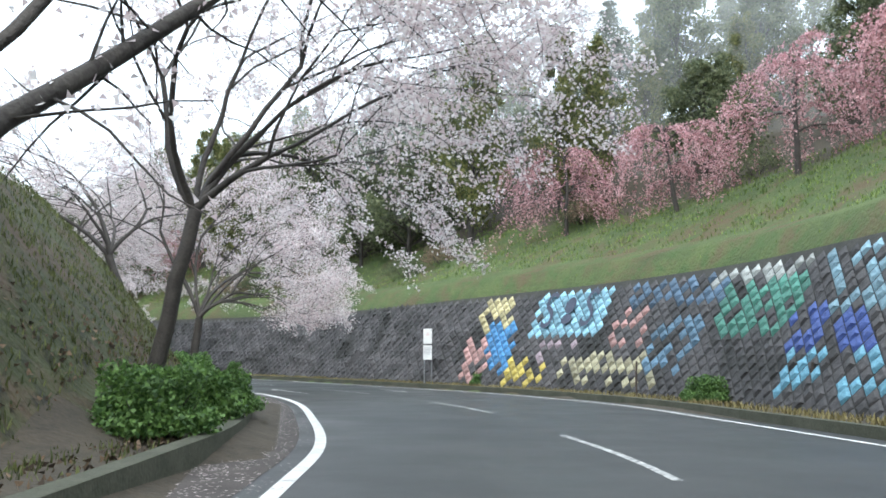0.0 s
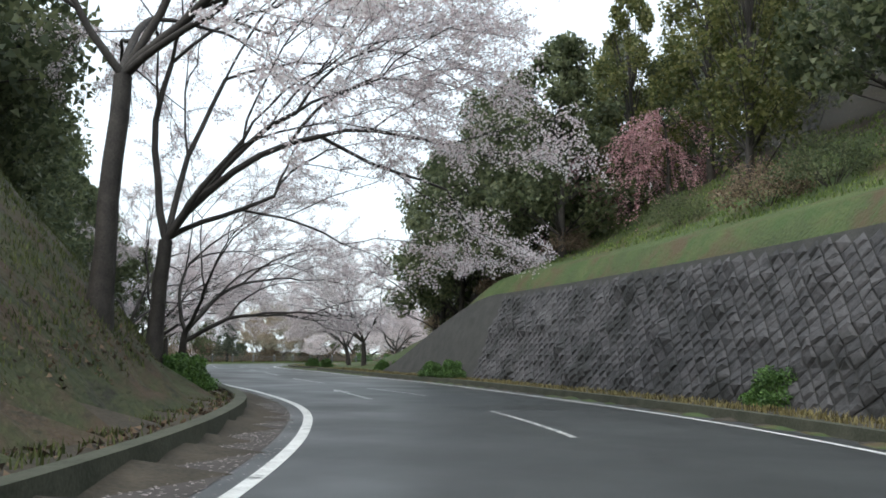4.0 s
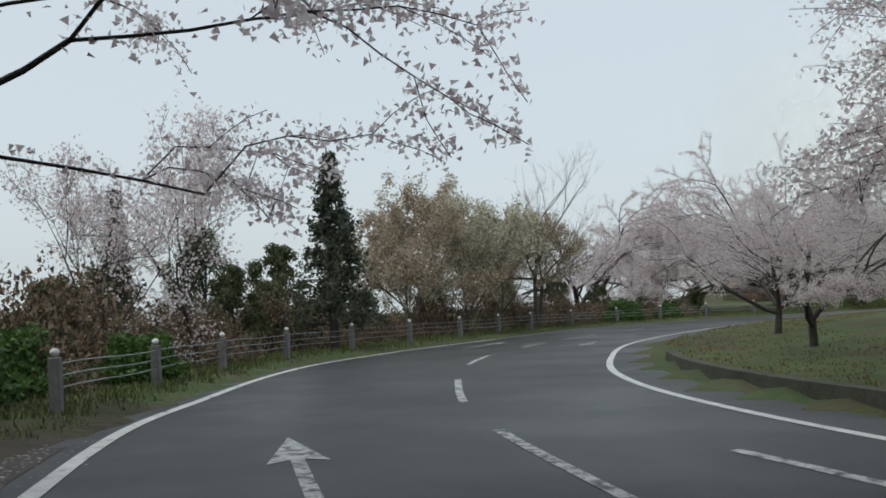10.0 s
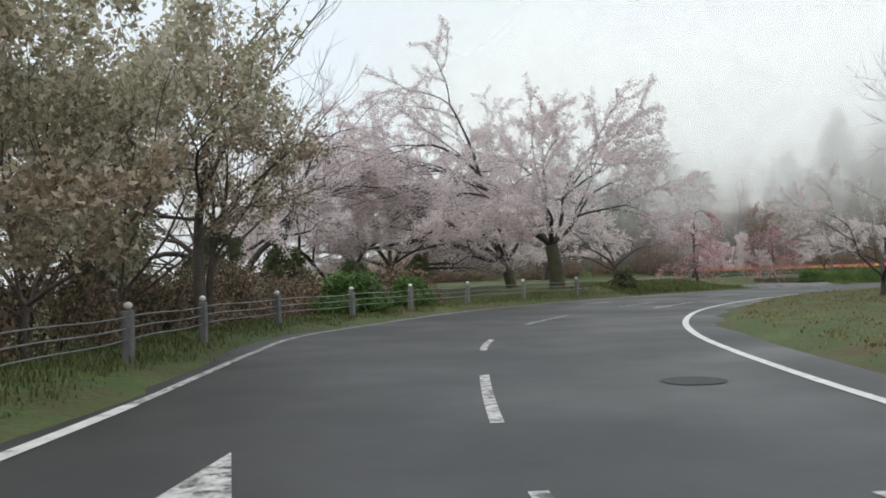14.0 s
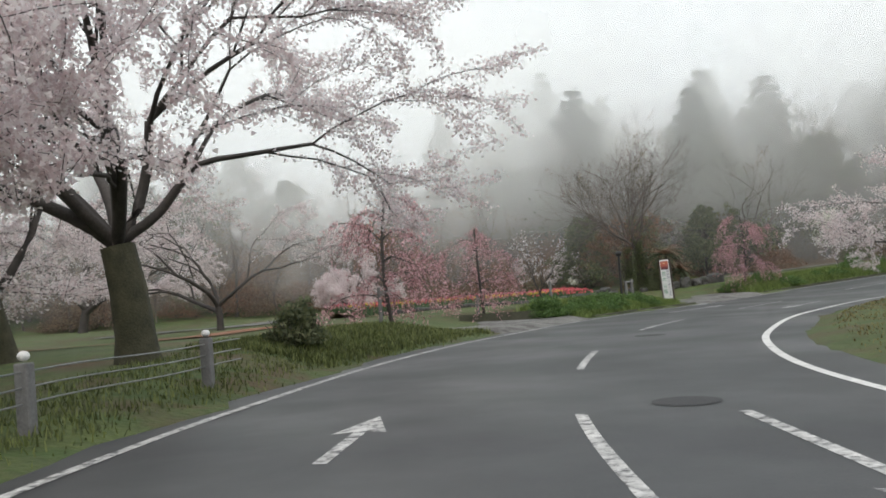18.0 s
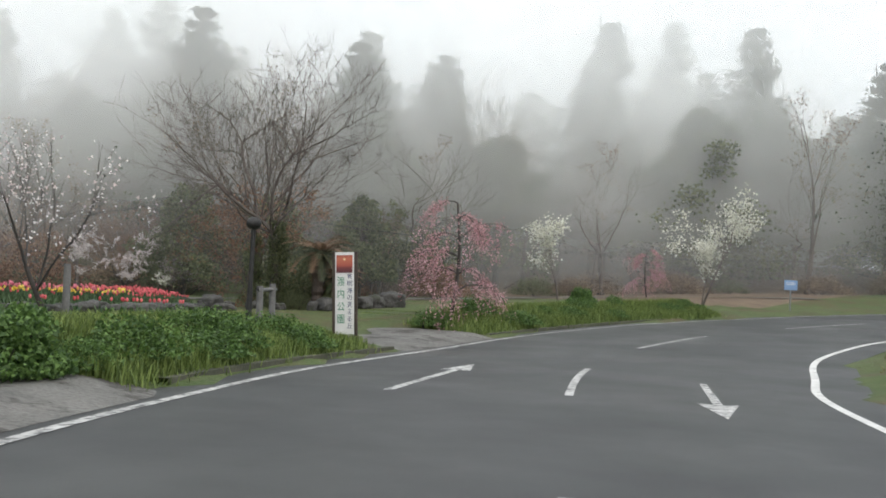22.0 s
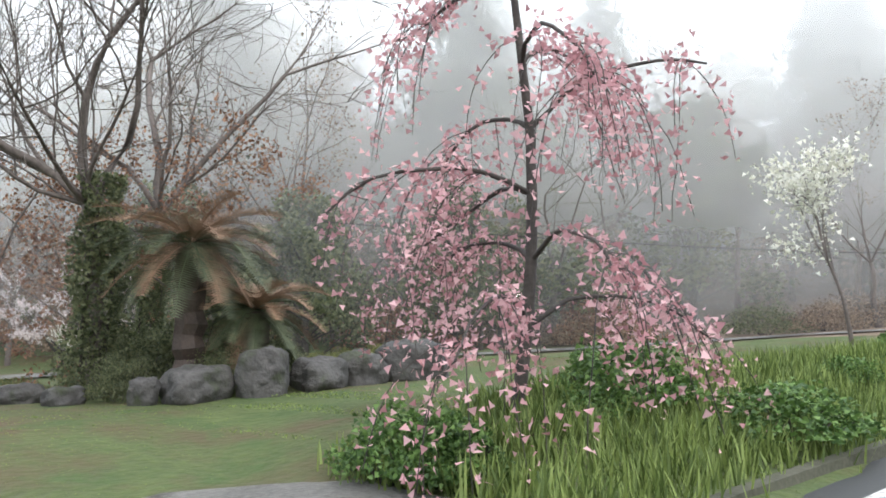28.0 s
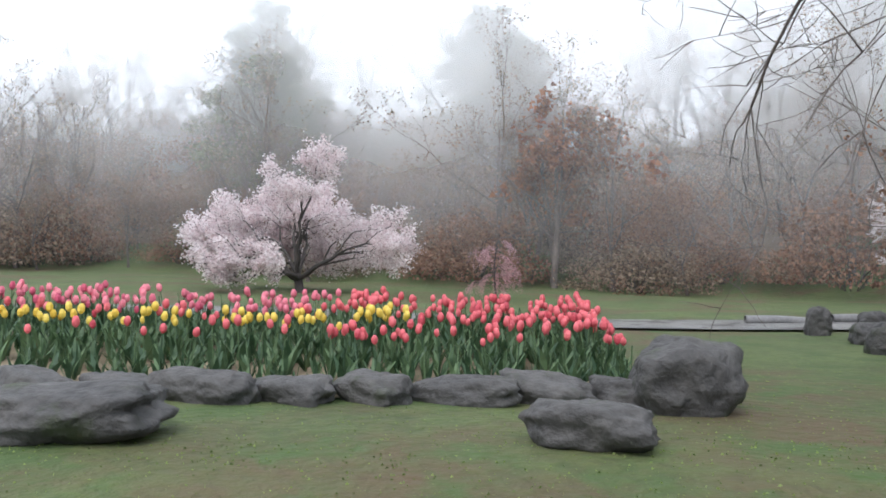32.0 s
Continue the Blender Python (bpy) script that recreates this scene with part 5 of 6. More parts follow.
def tulip_arrays(h):
    """Vertices and faces of a cup-shaped flower, and of its stem and leaves."""
    fv, ff = [], []
    for z, r in ((0.0, 0.008), (0.018, 0.024), (0.045, 0.025), (0.062, 0.014)):
        fv += [(r * math.cos(q * 1.047), r * math.sin(q * 1.047), h + z + (0.008 if z > 0.06 and q % 2 else 0)) for q in range(6)]
    for i in range(3):
        ff += [(i * 6 + q, i * 6 + (q + 1) % 6, (i + 1) * 6 + (q + 1) % 6, (i + 1) * 6 + q) for q in range(6)]
    ff.append(tuple(range(18, 24)))
    gv = [(0.005 * math.cos(q * 2.1), 0.005 * math.sin(q * 2.1), z) for z in (0, h) for q in range(3)]
    gf = [(q, (q + 1) % 3, 3 + (q + 1) % 3, 3 + q) for q in range(3)]
    for q in range(3):
        a = q * 2.2
        c, s = math.cos(a), math.sin(a)
        b = len(gv)
        for d, z, w in ((0.005, 0.0, 0.012), (0.045, h * 0.45, 0.024), (0.1, h * 0.72, 0.004)):
            gv += [(c * d - s * w, s * d + c * w, z), (c * d + s * w, s * d - c * w, z)]
        gf += [(b, b + 1, b + 3, b + 2), (b + 2, b + 3, b + 5, b + 4)]
    return fv, ff, gv, gf


bed = thing("tulip_bed", Matrix(), "raised bed of coral, pink and yellow tulips in bloom", "flower bed")
flowers = {c: [] for c in TULIP}
leaves = []
rng = np.random.default_rng(31)
fv, ff, gv, gf = tulip_arrays(0.3)
tulip_me = {c: mesh_of("tulip_flower", fv, ff, m, True) for c, m in TULIP.items()}
stem_me = mesh_of("tulip_leaves", gv, gf, LEAFBLADE)
singles = 0
for i in range(1250):
    k = int(len(BED_LINE) * rng.random() ** 1.25)
    k = min(k, len(BED_LINE) - 1)
    d = rng.uniform(0.35, 2.4)
    p = BED_LINE[k] - side[k] * d
    x = p[0]
    z = 0.47 + 0.085 * d + float(lift(x)) + 0.02
    band = d - 0.12 * (x + 24.5)
    colour = "yellow" if x < -24.6 and 0.8 < d < 1.35 + 0.25 * math.sin(x) else "pink" if x < -25.5 and d >= 1.3 else "coral"
    if x < -30 and 0.8 < d < 1.4:
        colour = "yellow" if rng.random() < 0.6 else "coral"
    if colour == "coral" and x < -25 and d < 0.8 and rng.random() < 0.72:
        continue
    m = pose(p[0], p[1], z, rng.normal(0, 5), rng.normal(0, 5), rng.uniform(0, 360)) @ Matrix.Scale(rng.uniform(0.78, 1.05), 4)
    if x > -26.5 and singles < 290:
        singles += 1
        place("tulip_flower", tulip_me[colour], bed).matrix_basis = m
    else:
        flowers[colour].append(m)
    leaves.append(m)


def joined(name, verts, faces, poses_, mat, parent, label):
    v, n = np.c_[np.array(verts), np.ones(len(verts))], len(verts)
    allv = np.concatenate([(v @ np.array(m).T)[:, :3] for m in poses_])
    allf = [tuple(i * n + q for q in f) for i in range(len(poses_)) for f in faces]
    ob = place(name, mesh_of(name, allv, allf, mat), parent, label)
    ob["kind"] = "stuff"
    return ob


for c, some in flowers.items():
    if some:
        joined(f"{c}_tulips", fv, ff, some, TULIP[c], bed, f"{c} tulip flowers further along the bed")
for i in range(1900):
    k = min(int(len(BED_LINE) * rng.random() ** 1.25), len(BED_LINE) - 1)
    d = rng.uniform(0.12, 2.4)
    p = BED_LINE[k] - side[k] * d
    leaves.append(pose(p[0], p[1], 0.47 + 0.085 * d + float(lift(p[0])), rng.normal(0, 8), rng.normal(0, 8), rng.uniform(0, 360)) @ Matrix.Scale(rng.uniform(0.5, 1.0), 4))
joined("tulip_foliage", gv, gf, leaves, LEAFBLADE, bed, "upright grey-green tulip leaves")
few = [pose(-29.3 + 1.4 * rng.random() * (1 if i % 3 else -1), 150.9 + rng.normal(0, 0.25), on_ground(-29, 151), 0, 0, i * 40) for i in range(22)]
patch = thing("tulip_patch", Matrix(), "few scattered coral tulips in the grass by the stakes", "flowers")
joined("coral_tulips", fv, ff, few, TULIP["coral"], patch, "")
joined("tulip_foliage", gv, gf, few, LEAFBLADE, patch, "")


# cycad: scaly trunk and arching fronds
def cycad(x, y, high, fronds, reach, seed, label):
    rng = np.random.default_rng(seed)
    ob = thing("cycad_palm", pose(x, y, on_ground(x, y)), label, "palm", "cycads")
    v, f = tubes([(0, np.array([(0.02 * math.sin(i * 2), 0.02 * math.cos(i * 3), -0.1 + i * (high + 0.1) / 14) for i in range(15)]), [0.17 + 0.025 * (i % 2) for i in range(15)])])
    place("trunk", mesh_of("trunk", v, f, DARKWOOD), ob)
    for i in range(fronds):
        a, dry = i * 2.399, i % 3 == 0
        up = 1.25 - 1.9 * (i / fronds)
        lp, _ = limb(rng, (0, 0, high), (math.cos(a), math.sin(a), up), reach * rng.uniform(0.85, 1.1), 0.01, 0.004, 9, (0, 0, -1.15), 0.03)
        d = np.gradient(lp, axis=0)
        d /= np.linalg.norm(d, axis=1)[:, None]
        verts, faces = [], []
        for t in np.linspace(0.8, 8.95, 34):
            k = int(t)
            p = lp[k] + (lp[min(k + 1, 9)] - lp[k]) * (t - k)
            o = unit(np.cross(d[k], (0, 0, 1)))
            n = 0.23 * reach * math.sin(math.pi * min(0.97, 0.12 + 0.9 * t / 10)) ** 0.6
            for s in (-1, 1):
                tip = p + (o * s * 0.8 + d[k] * 0.62 + np.array((0, 0, 0.22))) * n
                b = len(verts)
                verts += [tuple(p - d[k] * 0.011), tuple(p + d[k] * 0.011), tuple(tip)]
                faces.append((b, b + 1, b + 2))
        tv, tf = tubes([(3, lp, [0.011 - 0.0008 * q for q in range(10)])])
        b = len(verts)
        verts += [tuple(q) for q in tv]
        faces += [tuple(int(q) + b for q in g) for g in tf]
        place("frond", mesh_of("frond", verts, faces, FRONDDRY if dry or i < fronds * 0.28 else FROND), ob)
    return ob


FROND = material("cycad_fronds", (0.03, 0.045, 0.02), (0.09, 0.11, 0.05), 0.6, 3, 20, 0, translucent=0.1)
FRONDDRY = material("dry_cycad_fronds", (0.15, 0.09, 0.05), (0.34, 0.22, 0.14), 0.7, 3, 20, 0, translucent=0.1)
cycad(-18.85, 157.1, 1.75, 46, 1.15, 5, "tall cycad with a crown of browned and green fronds")
cycad(-18.1, 157.0, 0.95, 36, 0.95, 6, "lower cycad with dark green arching fronds")
for i, (x, y, s) in enumerate(((-18.6, 156.8, 0.55), (-19.5, 157.3, 0.5), (-17.7, 157.2, 0.6), (-18.6, 159.5, 0.75), (-19.2, 158.0, 0.75), (-18.8, 160.0, 0.8), (-18.2, 158.2, 1.2))):
    b = bush(120 + i, 0.8, 0.9, "dark evergreen shrub inside the stone ring", LEAF, "garden_shrub", 5200, 0.022)
    b.matrix_basis = pose(x, y, on_ground(x, y), 0, 0, i * 50) @ Matrix.Scale(s, 4)

for x, y, wide, high, sd in ((-19.5, 158.3, 0.36, 2.7, 1), (-17.7, 161.6, 0.26, 2.4, 2)):
    rng = np.random.default_rng(128 + sd)
    a, h = rng.uniform(0, 6.28, 7000), high * rng.random(7000) ** 0.8
    r = wide * rng.uniform(0.5, 1.1, 7000) * (1 + 0.3 * np.sin(h * 5 + a * 2)) * (1.15 - 0.5 * h / high)
    iv, f = petals(rng, np.stack([r * np.cos(a), r * np.sin(a), h], 1), 0.028)
    ivy = thing("ivy", pose(x, y, on_ground(x, y)), "dark ivy clothing the trunk of a bare tree", "ivy")
    place("leaves", mesh_of("leaves", iv, f, LEAF), ivy)
    for q in range(3):
        v, f = tubes([(1, np.array([(0.17 * math.cos(q * 2.1 + h * 0.4), 0.17 * math.sin(q * 2.1 + h * 0.4), h * high / 6 - 0.1) for h in range(7)]), [0.03 - 0.003 * h for h in range(7)])])
        place("stem", mesh_of("stem", v, f, BARK, True), ivy)
WEEDS = [bush(150 + i, 0.5, 0.42, "leafy clump of fresh green weeds in the verge grass", SHRUB, "weed_clump", 2600, 0.02) for i in range(2)]
rng = np.random.default_rng(151)
for a, b, n in (((-32, 144.9), (-24.8, 148.4), 9), ((-19.0, 150.3), (-5, 149), 16)):
    for i in range(n):
        k = rng.integers(station(LEFT, *a), station(LEFT, *b))
        p = LEFT[k] + across(LEFT)[k] * rng.uniform(0.9, 2.6)
        stand(WEEDS[i % 2], p[0], p[1], rng.uniform(0, 360), rng.uniform(0.6, 1.25), rng.uniform(0.6, 1.1))
for ob in WEEDS:
    discard(ob)

# ---- park name sign ----
def box(name, size, m, mat, parent, label="", bevel=0.006):
    bm = bmesh.new()
    bmesh.ops.create_cube(bm, size=1)
    bmesh.ops.scale(bm, verts=bm.verts, vec=size)
    if bevel:
        bmesh.ops.bevel(bm, geom=bm.edges[:], offset=bevel, segments=1, affect="EDGES")
    ob = part(name, bm, mat, parent, label)
    ob.matrix_basis = m
    return ob


def lettering(text, size, m, mat, parent, name, squash=1.0):
    cu = bpy.data.curves.new(name, "FONT")
    cu.body, cu.size, cu.align_x, cu.align_y, cu.extrude = text, size, "CENTER", "CENTER", 0.0006
    tmp = bpy.data.objects.new(name, cu)
    scene.collection.objects.link(tmp)
    bpy.context.view_layer.update()
    me = bpy.data.meshes.new_from_object(tmp.evaluated_get(bpy.context.evaluated_depsgraph_get()))
    bpy.data.objects.remove(tmp)
    me.materials.clear()
    me.materials.append(mat)
    ob = place(name, me, parent)
    ob.matrix_basis = m @ Matrix.Diagonal((squash, 1, 1, 1))
    return ob


SAG = Matrix.Rotation(radians(-3), 4, Matrix.Rotation(-math.atan2(-0.33, 0.19), 4, "Z") @ Vector((0.69, 0.72, 0)))
GREENPAINT = material("green_sign_paint", (0.02, 0.2, 0.1), (0.03, 0.26, 0.13), 0.5, 3, 30, 0)
NAVYPAINT = material("navy_sign_paint", (0.03, 0.04, 0.12), (0.04, 0.06, 0.16), 0.5, 3, 30, 0)
sx, sy = -25.55, 149.02
sign = thing("park_sign", pose(sx, sy, on_ground(sx, sy), 0, 0, math.degrees(math.atan2(-0.33, 0.19))) @ SAG, "upright white park name sign between dark timber posts, in rough grass", "sign")
SH = 1.88 - on_ground(sx, sy)
box("panel", (0.37, 0.05, SH - 0.18), pose(0, 0, 0.18 + (SH - 0.18) / 2), WHITE, sign, "white panel with green and navy writing")
box("post", (0.055, 0.075, SH + 0.3), pose(-0.213, 0.01, SH / 2 - 0.14), DARKWOOD, sign)
box("post", (0.055, 0.075, SH + 0.3), pose(0.213, 0.01, SH / 2 - 0.14), DARKWOOD, sign)
SUNSET = bpy.data.materials.new("sunset_photograph")
SUNSET.use_nodes = True
n, l = SUNSET.node_tree.nodes, SUNSET.node_tree.links
tc, sp, rp = n.new("ShaderNodeTexCoord"), n.new("ShaderNodeSeparateXYZ"), n.new("ShaderNodeValToRGB")
l.new(tc.outputs["Generated"], sp.inputs[0])
l.new(sp.outputs["Z"], rp.inputs[0])
for i, (q, c) in enumerate(((0.0, (0.1, 0.03, 0.04)), (0.28, (0.2, 0.05, 0.05)), (0.42, (0.42, 0.1, 0.07)), (0.8, (0.55, 0.17, 0.1)), (1.0, (0.4, 0.1, 0.07)))):
    e = rp.color_ramp.elements[i] if i < 2 else rp.color_ramp.elements.new(q)
    e.position, e.color = q, (*c, 1)
l.new(rp.outputs[0], n["Principled BSDF"].inputs["Base Color"])
box("photograph", (0.31, 0.004, 0.33), pose(0, -0.029, SH - 0.22), SUNSET, sign, "sunset photograph in orange and maroon", 0)
SUNDISC = material("pale_sun_print", (0.8, 0.6, 0.35), (0.85, 0.7, 0.45), 0.5, 3, 30, 0)
disc = bmesh.new()
bmesh.ops.create_circle(disc, cap_ends=True, segments=20, radius=0.022)
dob = part("sun_disc", disc, SUNDISC, sign)
dob.matrix_basis = pose(0, -0.0335, SH - 0.13, 90)
for i, ch in enumerate("渡内公園"):
    lettering(ch, 0.19, pose(-0.07, -0.0285, SH - 0.56 - 0.235 * i, 90), GREENPAINT, sign, "character", 0.82)
for i, ch in enumerate("有明海の見える丘"):
    lettering(ch, 0.115, pose(0.1, -0.0285, SH - 0.46 - 0.133 * i, 90), NAVYPAINT, sign, "character", 0.9)

# lamp post and tree stakes behind the sign
lx, ly = -27.7, 149.2
lamp = thing("lamp_post", pose(lx, ly, on_ground(lx, ly), 0, 0, 0), "dark lamp post with a round head on the verge", "lamp post")
v, f = tubes([(0, np.array([(0, 0, -0.2 + i * 0.24) for i in range(9)]), [0.05] * 4 + [0.04] * 5)])
place("pole", mesh_of("pole", v, f, METAL_DARK, True), lamp)
lh = bmesh.new()
bmesh.ops.create_uvsphere(lh, u_segments=14, v_segments=10, radius=0.13)
bmesh.ops.scale(lh, verts=lh.verts, vec=(1, 1, 0.85))
part("head", lh, METAL_DARK, lamp, "dark round lamp head").matrix_basis = pose(0, 0, 1.8)
for dx, hgt in ((0.0, 0.75), (0.42, 0.8)):
    st = thing("tree_stake", pose(-27.4 + dx, 149.3 + dx * 0.4, on_ground(-27.3, 149.3)), "weathered round timber stake with a cross rail", "stake", "tree stakes")
    v, f = tubes([(0, np.array([(0, 0, -0.2), (0.01, 0, 0.3), (0, 0.01, hgt)]), [0.065, 0.06, 0.055])])
    place("stake", mesh_of("stake", v, f, POSTGREY, True), st)
    if dx:
        v, f = tubes([(1, np.array([(-0.5, -0.2, hgt - 0.12), (0, 0, hgt - 0.1), (0.12, 0.05, hgt - 0.1)]), [0.035, 0.035, 0.035])])
        place("rail", mesh_of("rail", v, f, POSTGREY, True), st)

# stakes tied to the young trees
for x, y, hgt, side_ in ((-39.95, 143.55, 1.25, 0.35), (-34.75, 147.8, 0.8, 0.3), (-31.05, 149.0, 0.85, 0.0)):
    st = thing("tree_stake", pose(x, y, on_ground(x, y), 0, 0, 40), "weathered round timber stake tied to a young tree", "stake", "tree stakes")
    v, f = tubes([(0, np.array([(0, 0, -0.2), (0.01, 0, hgt / 2), (0, 0.01, hgt)]), [0.06, 0.055, 0.05])])
    place("stake", mesh_of("stake", v, f, POSTGREY, True), st)
    if side_:
        v, f = tubes([(1, np.array([(-0.08, 0, hgt - 0.14), (side_ / 2, 0, hgt - 0.13), (side_ + 0.15, 0, hgt - 0.14)]), [0.032] * 3)])
        place("rail", mesh_of("rail", v, f, POSTGREY, True), st)
stone = bmesh.new()
bmesh.ops.create_cube(stone, size=1)
bmesh.ops.scale(stone, verts=stone.verts, vec=(2.9, 0.17, 0.42))
bmesh.ops.bevel(stone, geom=stone.edges[:], offset=0.03, segments=2, affect="EDGES")
edging = tagged(part("kerb_bed", stone, KERB, None), "low mossy concrete edging of the planted bed", "", "", "structure")
edging.matrix_basis = pose(-34.65, 146.3, 0.2, 0, 0, -40.6)
for x, y, turn, n in ((-21.3, 165.2, 10, 0.9), (-20.2, 165.5, 18, 0.7)):
    v, f = tubes([(0, np.array([(-n / 2, 0, 0), (0, 0.01, 0.01), (n / 2, 0, 0)]), [0.07, 0.075, 0.068])])
    tagged(new("timber_log", mesh_of("timber_log", v, f, POSTGREY, True)), "pale weathered log lying beside the park path", "log", "logs").matrix_basis = pose(x, y, on_ground(x, y) + 0.06, 0, 0, turn)
for i, (x, y, w) in enumerate(((-14.3, 161.0, 0.5), (-13.2, 161.6, 0.6), (-15.2, 160.6, 0.45), (-19.9, 160.6, 0.4))):
    b = bush(160 + i, 0.8, 0.5, "low yellow-green ground cover behind the stone ring", BAMBOO, "ground_cover", 2600, 0.022)
    b.matrix_basis = pose(x, y, on_ground(x, y), 0, 0, i * 50) @ Matrix.Diagonal((w * 1.4, w, w, 1))

# rest shelter at the wood's edge
hx, hy = 0.7, 174.4
shed = thing("rest_shelter", pose(hx, hy, on_ground(0.1, 171.9) - 0.2, 0, 0, -38), "low dark timber rest shelter with a grey metal roof", "shelter")
ROOFGREY = material("grey_metal_roof", (0.045, 0.05, 0.055), (0.11, 0.115, 0.12), 0.5, 1, 12, 0.2)
rv_ = [(-4.2, -2.4, 2.25), (4.2, -2.4, 2.25), (4.2, 0.2, 3.15), (-4.2, 0.2, 3.15), (4.2, 2.4, 2.3), (-4.2, 2.4, 2.3)]
rv_ = rv_ + [(a, b, c - 0.09) for a, b, c in rv_]
place("roof", mesh_of("roof", rv_, [(0, 1, 2, 3), (3, 2, 4, 5), (7, 6, 9, 8), (8, 9, 11, 10), (0, 6, 7, 1), (1, 7, 8, 2), (2, 8, 10, 4), (4, 10, 11, 5), (5, 11, 9, 3), (3, 9, 6, 0)], ROOFGREY), shed)
box("back_wall", (7.6, 0.12, 2.4), pose(0, 1.8, 1.1), DARKWOOD, shed)
box("side_wall", (0.12, 3.4, 2.3), pose(-3.8, 0.1, 1.05), DARKWOOD, shed)
box("half_wall", (4.6, 0.1, 0.9), pose(-1.4, -1.7, 0.4), DARKWOOD, shed)
for dx in (-3.7, -1.2, 1.2, 3.7):
    box("post", (0.12, 0.12, 2.5), pose(dx, -1.75, 1.0), POSTGREY, shed)
for dx in (-2.6, 0.2):
    box("window_board", (1.9, 0.04, 0.5), pose(dx, -1.78, 1.15), ROOFGREY, shed)
glow = bpy.data.materials.new("lamp_glow")
glow.use_nodes = True
glow.node_tree.nodes["Principled BSDF"].inputs["Emission Color"].default_value = (1, 0.97, 0.9, 1)
glow.node_tree.nodes["Principled BSDF"].inputs["Emission Strength"].default_value = 4
bulb = bmesh.new()
bmesh.ops.create_uvsphere(bulb, u_segments=12, v_segments=8, radius=0.09)
part("lamp_bulb", bulb, glow, shed, "lit round white lamp under the eaves").matrix_basis = pose(1.0, -2.3, 1.75)
hedge = bush(140, 0.75, 0.8, "clipped dark hedge shrub before the rest shelter", BUDS, "hedge_shrub", 3600, 0.028)
for i in range(7):
    d = -3.3 + 1.1 * i
    stand(hedge, -2.6 + 0.79 * d, 170.3 - 0.62 * d, i * 77, 0.95 + 0.1 * (i % 2))
discard(hedge)
def lay_on_land(ob, up):
    """Drape a ribbon over the land, a little proud of it."""
    co = np.zeros(len(ob.data.vertices) * 3)
    ob.data.vertices.foreach_get("co", co)
    co = co.reshape(-1, 3)
    co[:, 2] = ground_height(co[:, 0], co[:, 1]) + up
    ob.data.vertices.foreach_set("co", co.ravel())
    ob.data.update()


lay_on_land(strip("park_path", smooth_line([(-46, 152.5), (-41, 156.5), (-34, 161), (-27, 163.8), (-20, 165), (-12, 164), (-5, 160.5), (2, 156.5), (10, 151)], 0.5), (0.9, 0, -0.9), (0.5, 0.53, 0.5), GRAVEL, "structure", "pale gravel path across the park"), 0.035)
REDSOIL = material("reddish_bare_soil", (0.13, 0.06, 0.03), (0.26, 0.13, 0.07), 0.95, 2, 20, 0.5)
lay_on_land(strip("soil_strip", smooth_line([(-50.5, 143), (-47, 145.2), (-43.6, 147.5), (-41, 149.6)], 0.4), (0.7, 0, -0.7), (0.5, 0.5, 0.5), REDSOIL, "structure", "reddish bare soil strip across the lawn"), 0.03)
v, f = tubes([(2, np.array([(-12 + i * 1.1, 166 - i * 0.55, 4.2 - 0.5 * math.sin(math.pi * i / 24)) for i in range(25)]), [0.012] * 25)])
wire = thing("overhead_cable", Matrix(), "thin overhead cable strung across the wood's edge", "cable")
place("cable", mesh_of("cable", v, f, METAL_DARK), wire)

# ---- signs by the road ----
def plate_sign(x, y, turn, posts, plates, label, category, group=""):
    ob = thing("road_sign", pose(x, y, on_ground(x, y), 0, 0, turn), label, category, group)
    for px, ph in posts:
        v, f = tubes([(1, np.array([(px, 0.02, -0.2), (px, 0.02, ph / 2), (px, 0.02, ph)]), [0.03, 0.03, 0.03])])
        place("pole", mesh_of("pole", v, f, METAL, True), ob)
    for (w, h, z), mat, bars in plates:
        p = box("plate", (w, 0.015, h), pose(0, -0.03, z), mat, ob, "", 0.003)
        for bz, bw, bm_ in bars:
            box("faded_bar", (bw, 0.003, 0.025), pose(0, -0.0105, bz), bm_, p, "", 0)
    return ob


FADED = material("faded_grey_print", (0.35, 0.36, 0.38), (0.5, 0.5, 0.52), 0.6, 4, 30, 0)
FADEDRED = material("faded_red_print", (0.55, 0.3, 0.3), (0.65, 0.42, 0.42), 0.6, 4, 30, 0)
BLUEPAINT = material("pale_blue_board", (0.16, 0.28, 0.5), (0.25, 0.38, 0.6), 0.5, 3, 30, 0)
plate_sign(5.7, 35.75, 170 + 180 - 10, ((-0.13, 2.2), (0.17, 0.9)), (((0.36, 0.62, 1.95), WHITE, ((0.12, 0.12, FADEDRED), (0.05, 0.14, FADEDRED))), ((0.36, 0.58, 1.28), WHITE, ((0.18, 0.28, FADED), (0.12, 0.3, FADED), (0.06, 0.26, FADED), (0.0, 0.3, FADED), (-0.06, 0.22, FADED)))),
           "two weathered white notice plates on a steel pole", "sign")
plate_sign(1.4, 149.4, -55, ((0, 1.15),), (((0.55, 0.42, 1.1), BLUEPAINT, ((0.1, 0.4, WHITE), (0.03, 0.36, WHITE))),), "small blue and white notice board on a white post", "sign")
for x, y in ((10.1, 24.5), (9.0, 32.0), (10.8, 16.8)):
    pl = thing("marker_post", pose(x, y, on_ground(x, y)), "thin rusty marker post at the wall's foot", "post", "marker posts")
    v, f = tubes([(1, np.array([(0, 0, -0.2), (0, 0, 0.5), (0.02, 0, 1.0)]), [0.03, 0.03, 0.028])])
    place("post", mesh_of("post", v, f, DARKWOOD, True), pl)
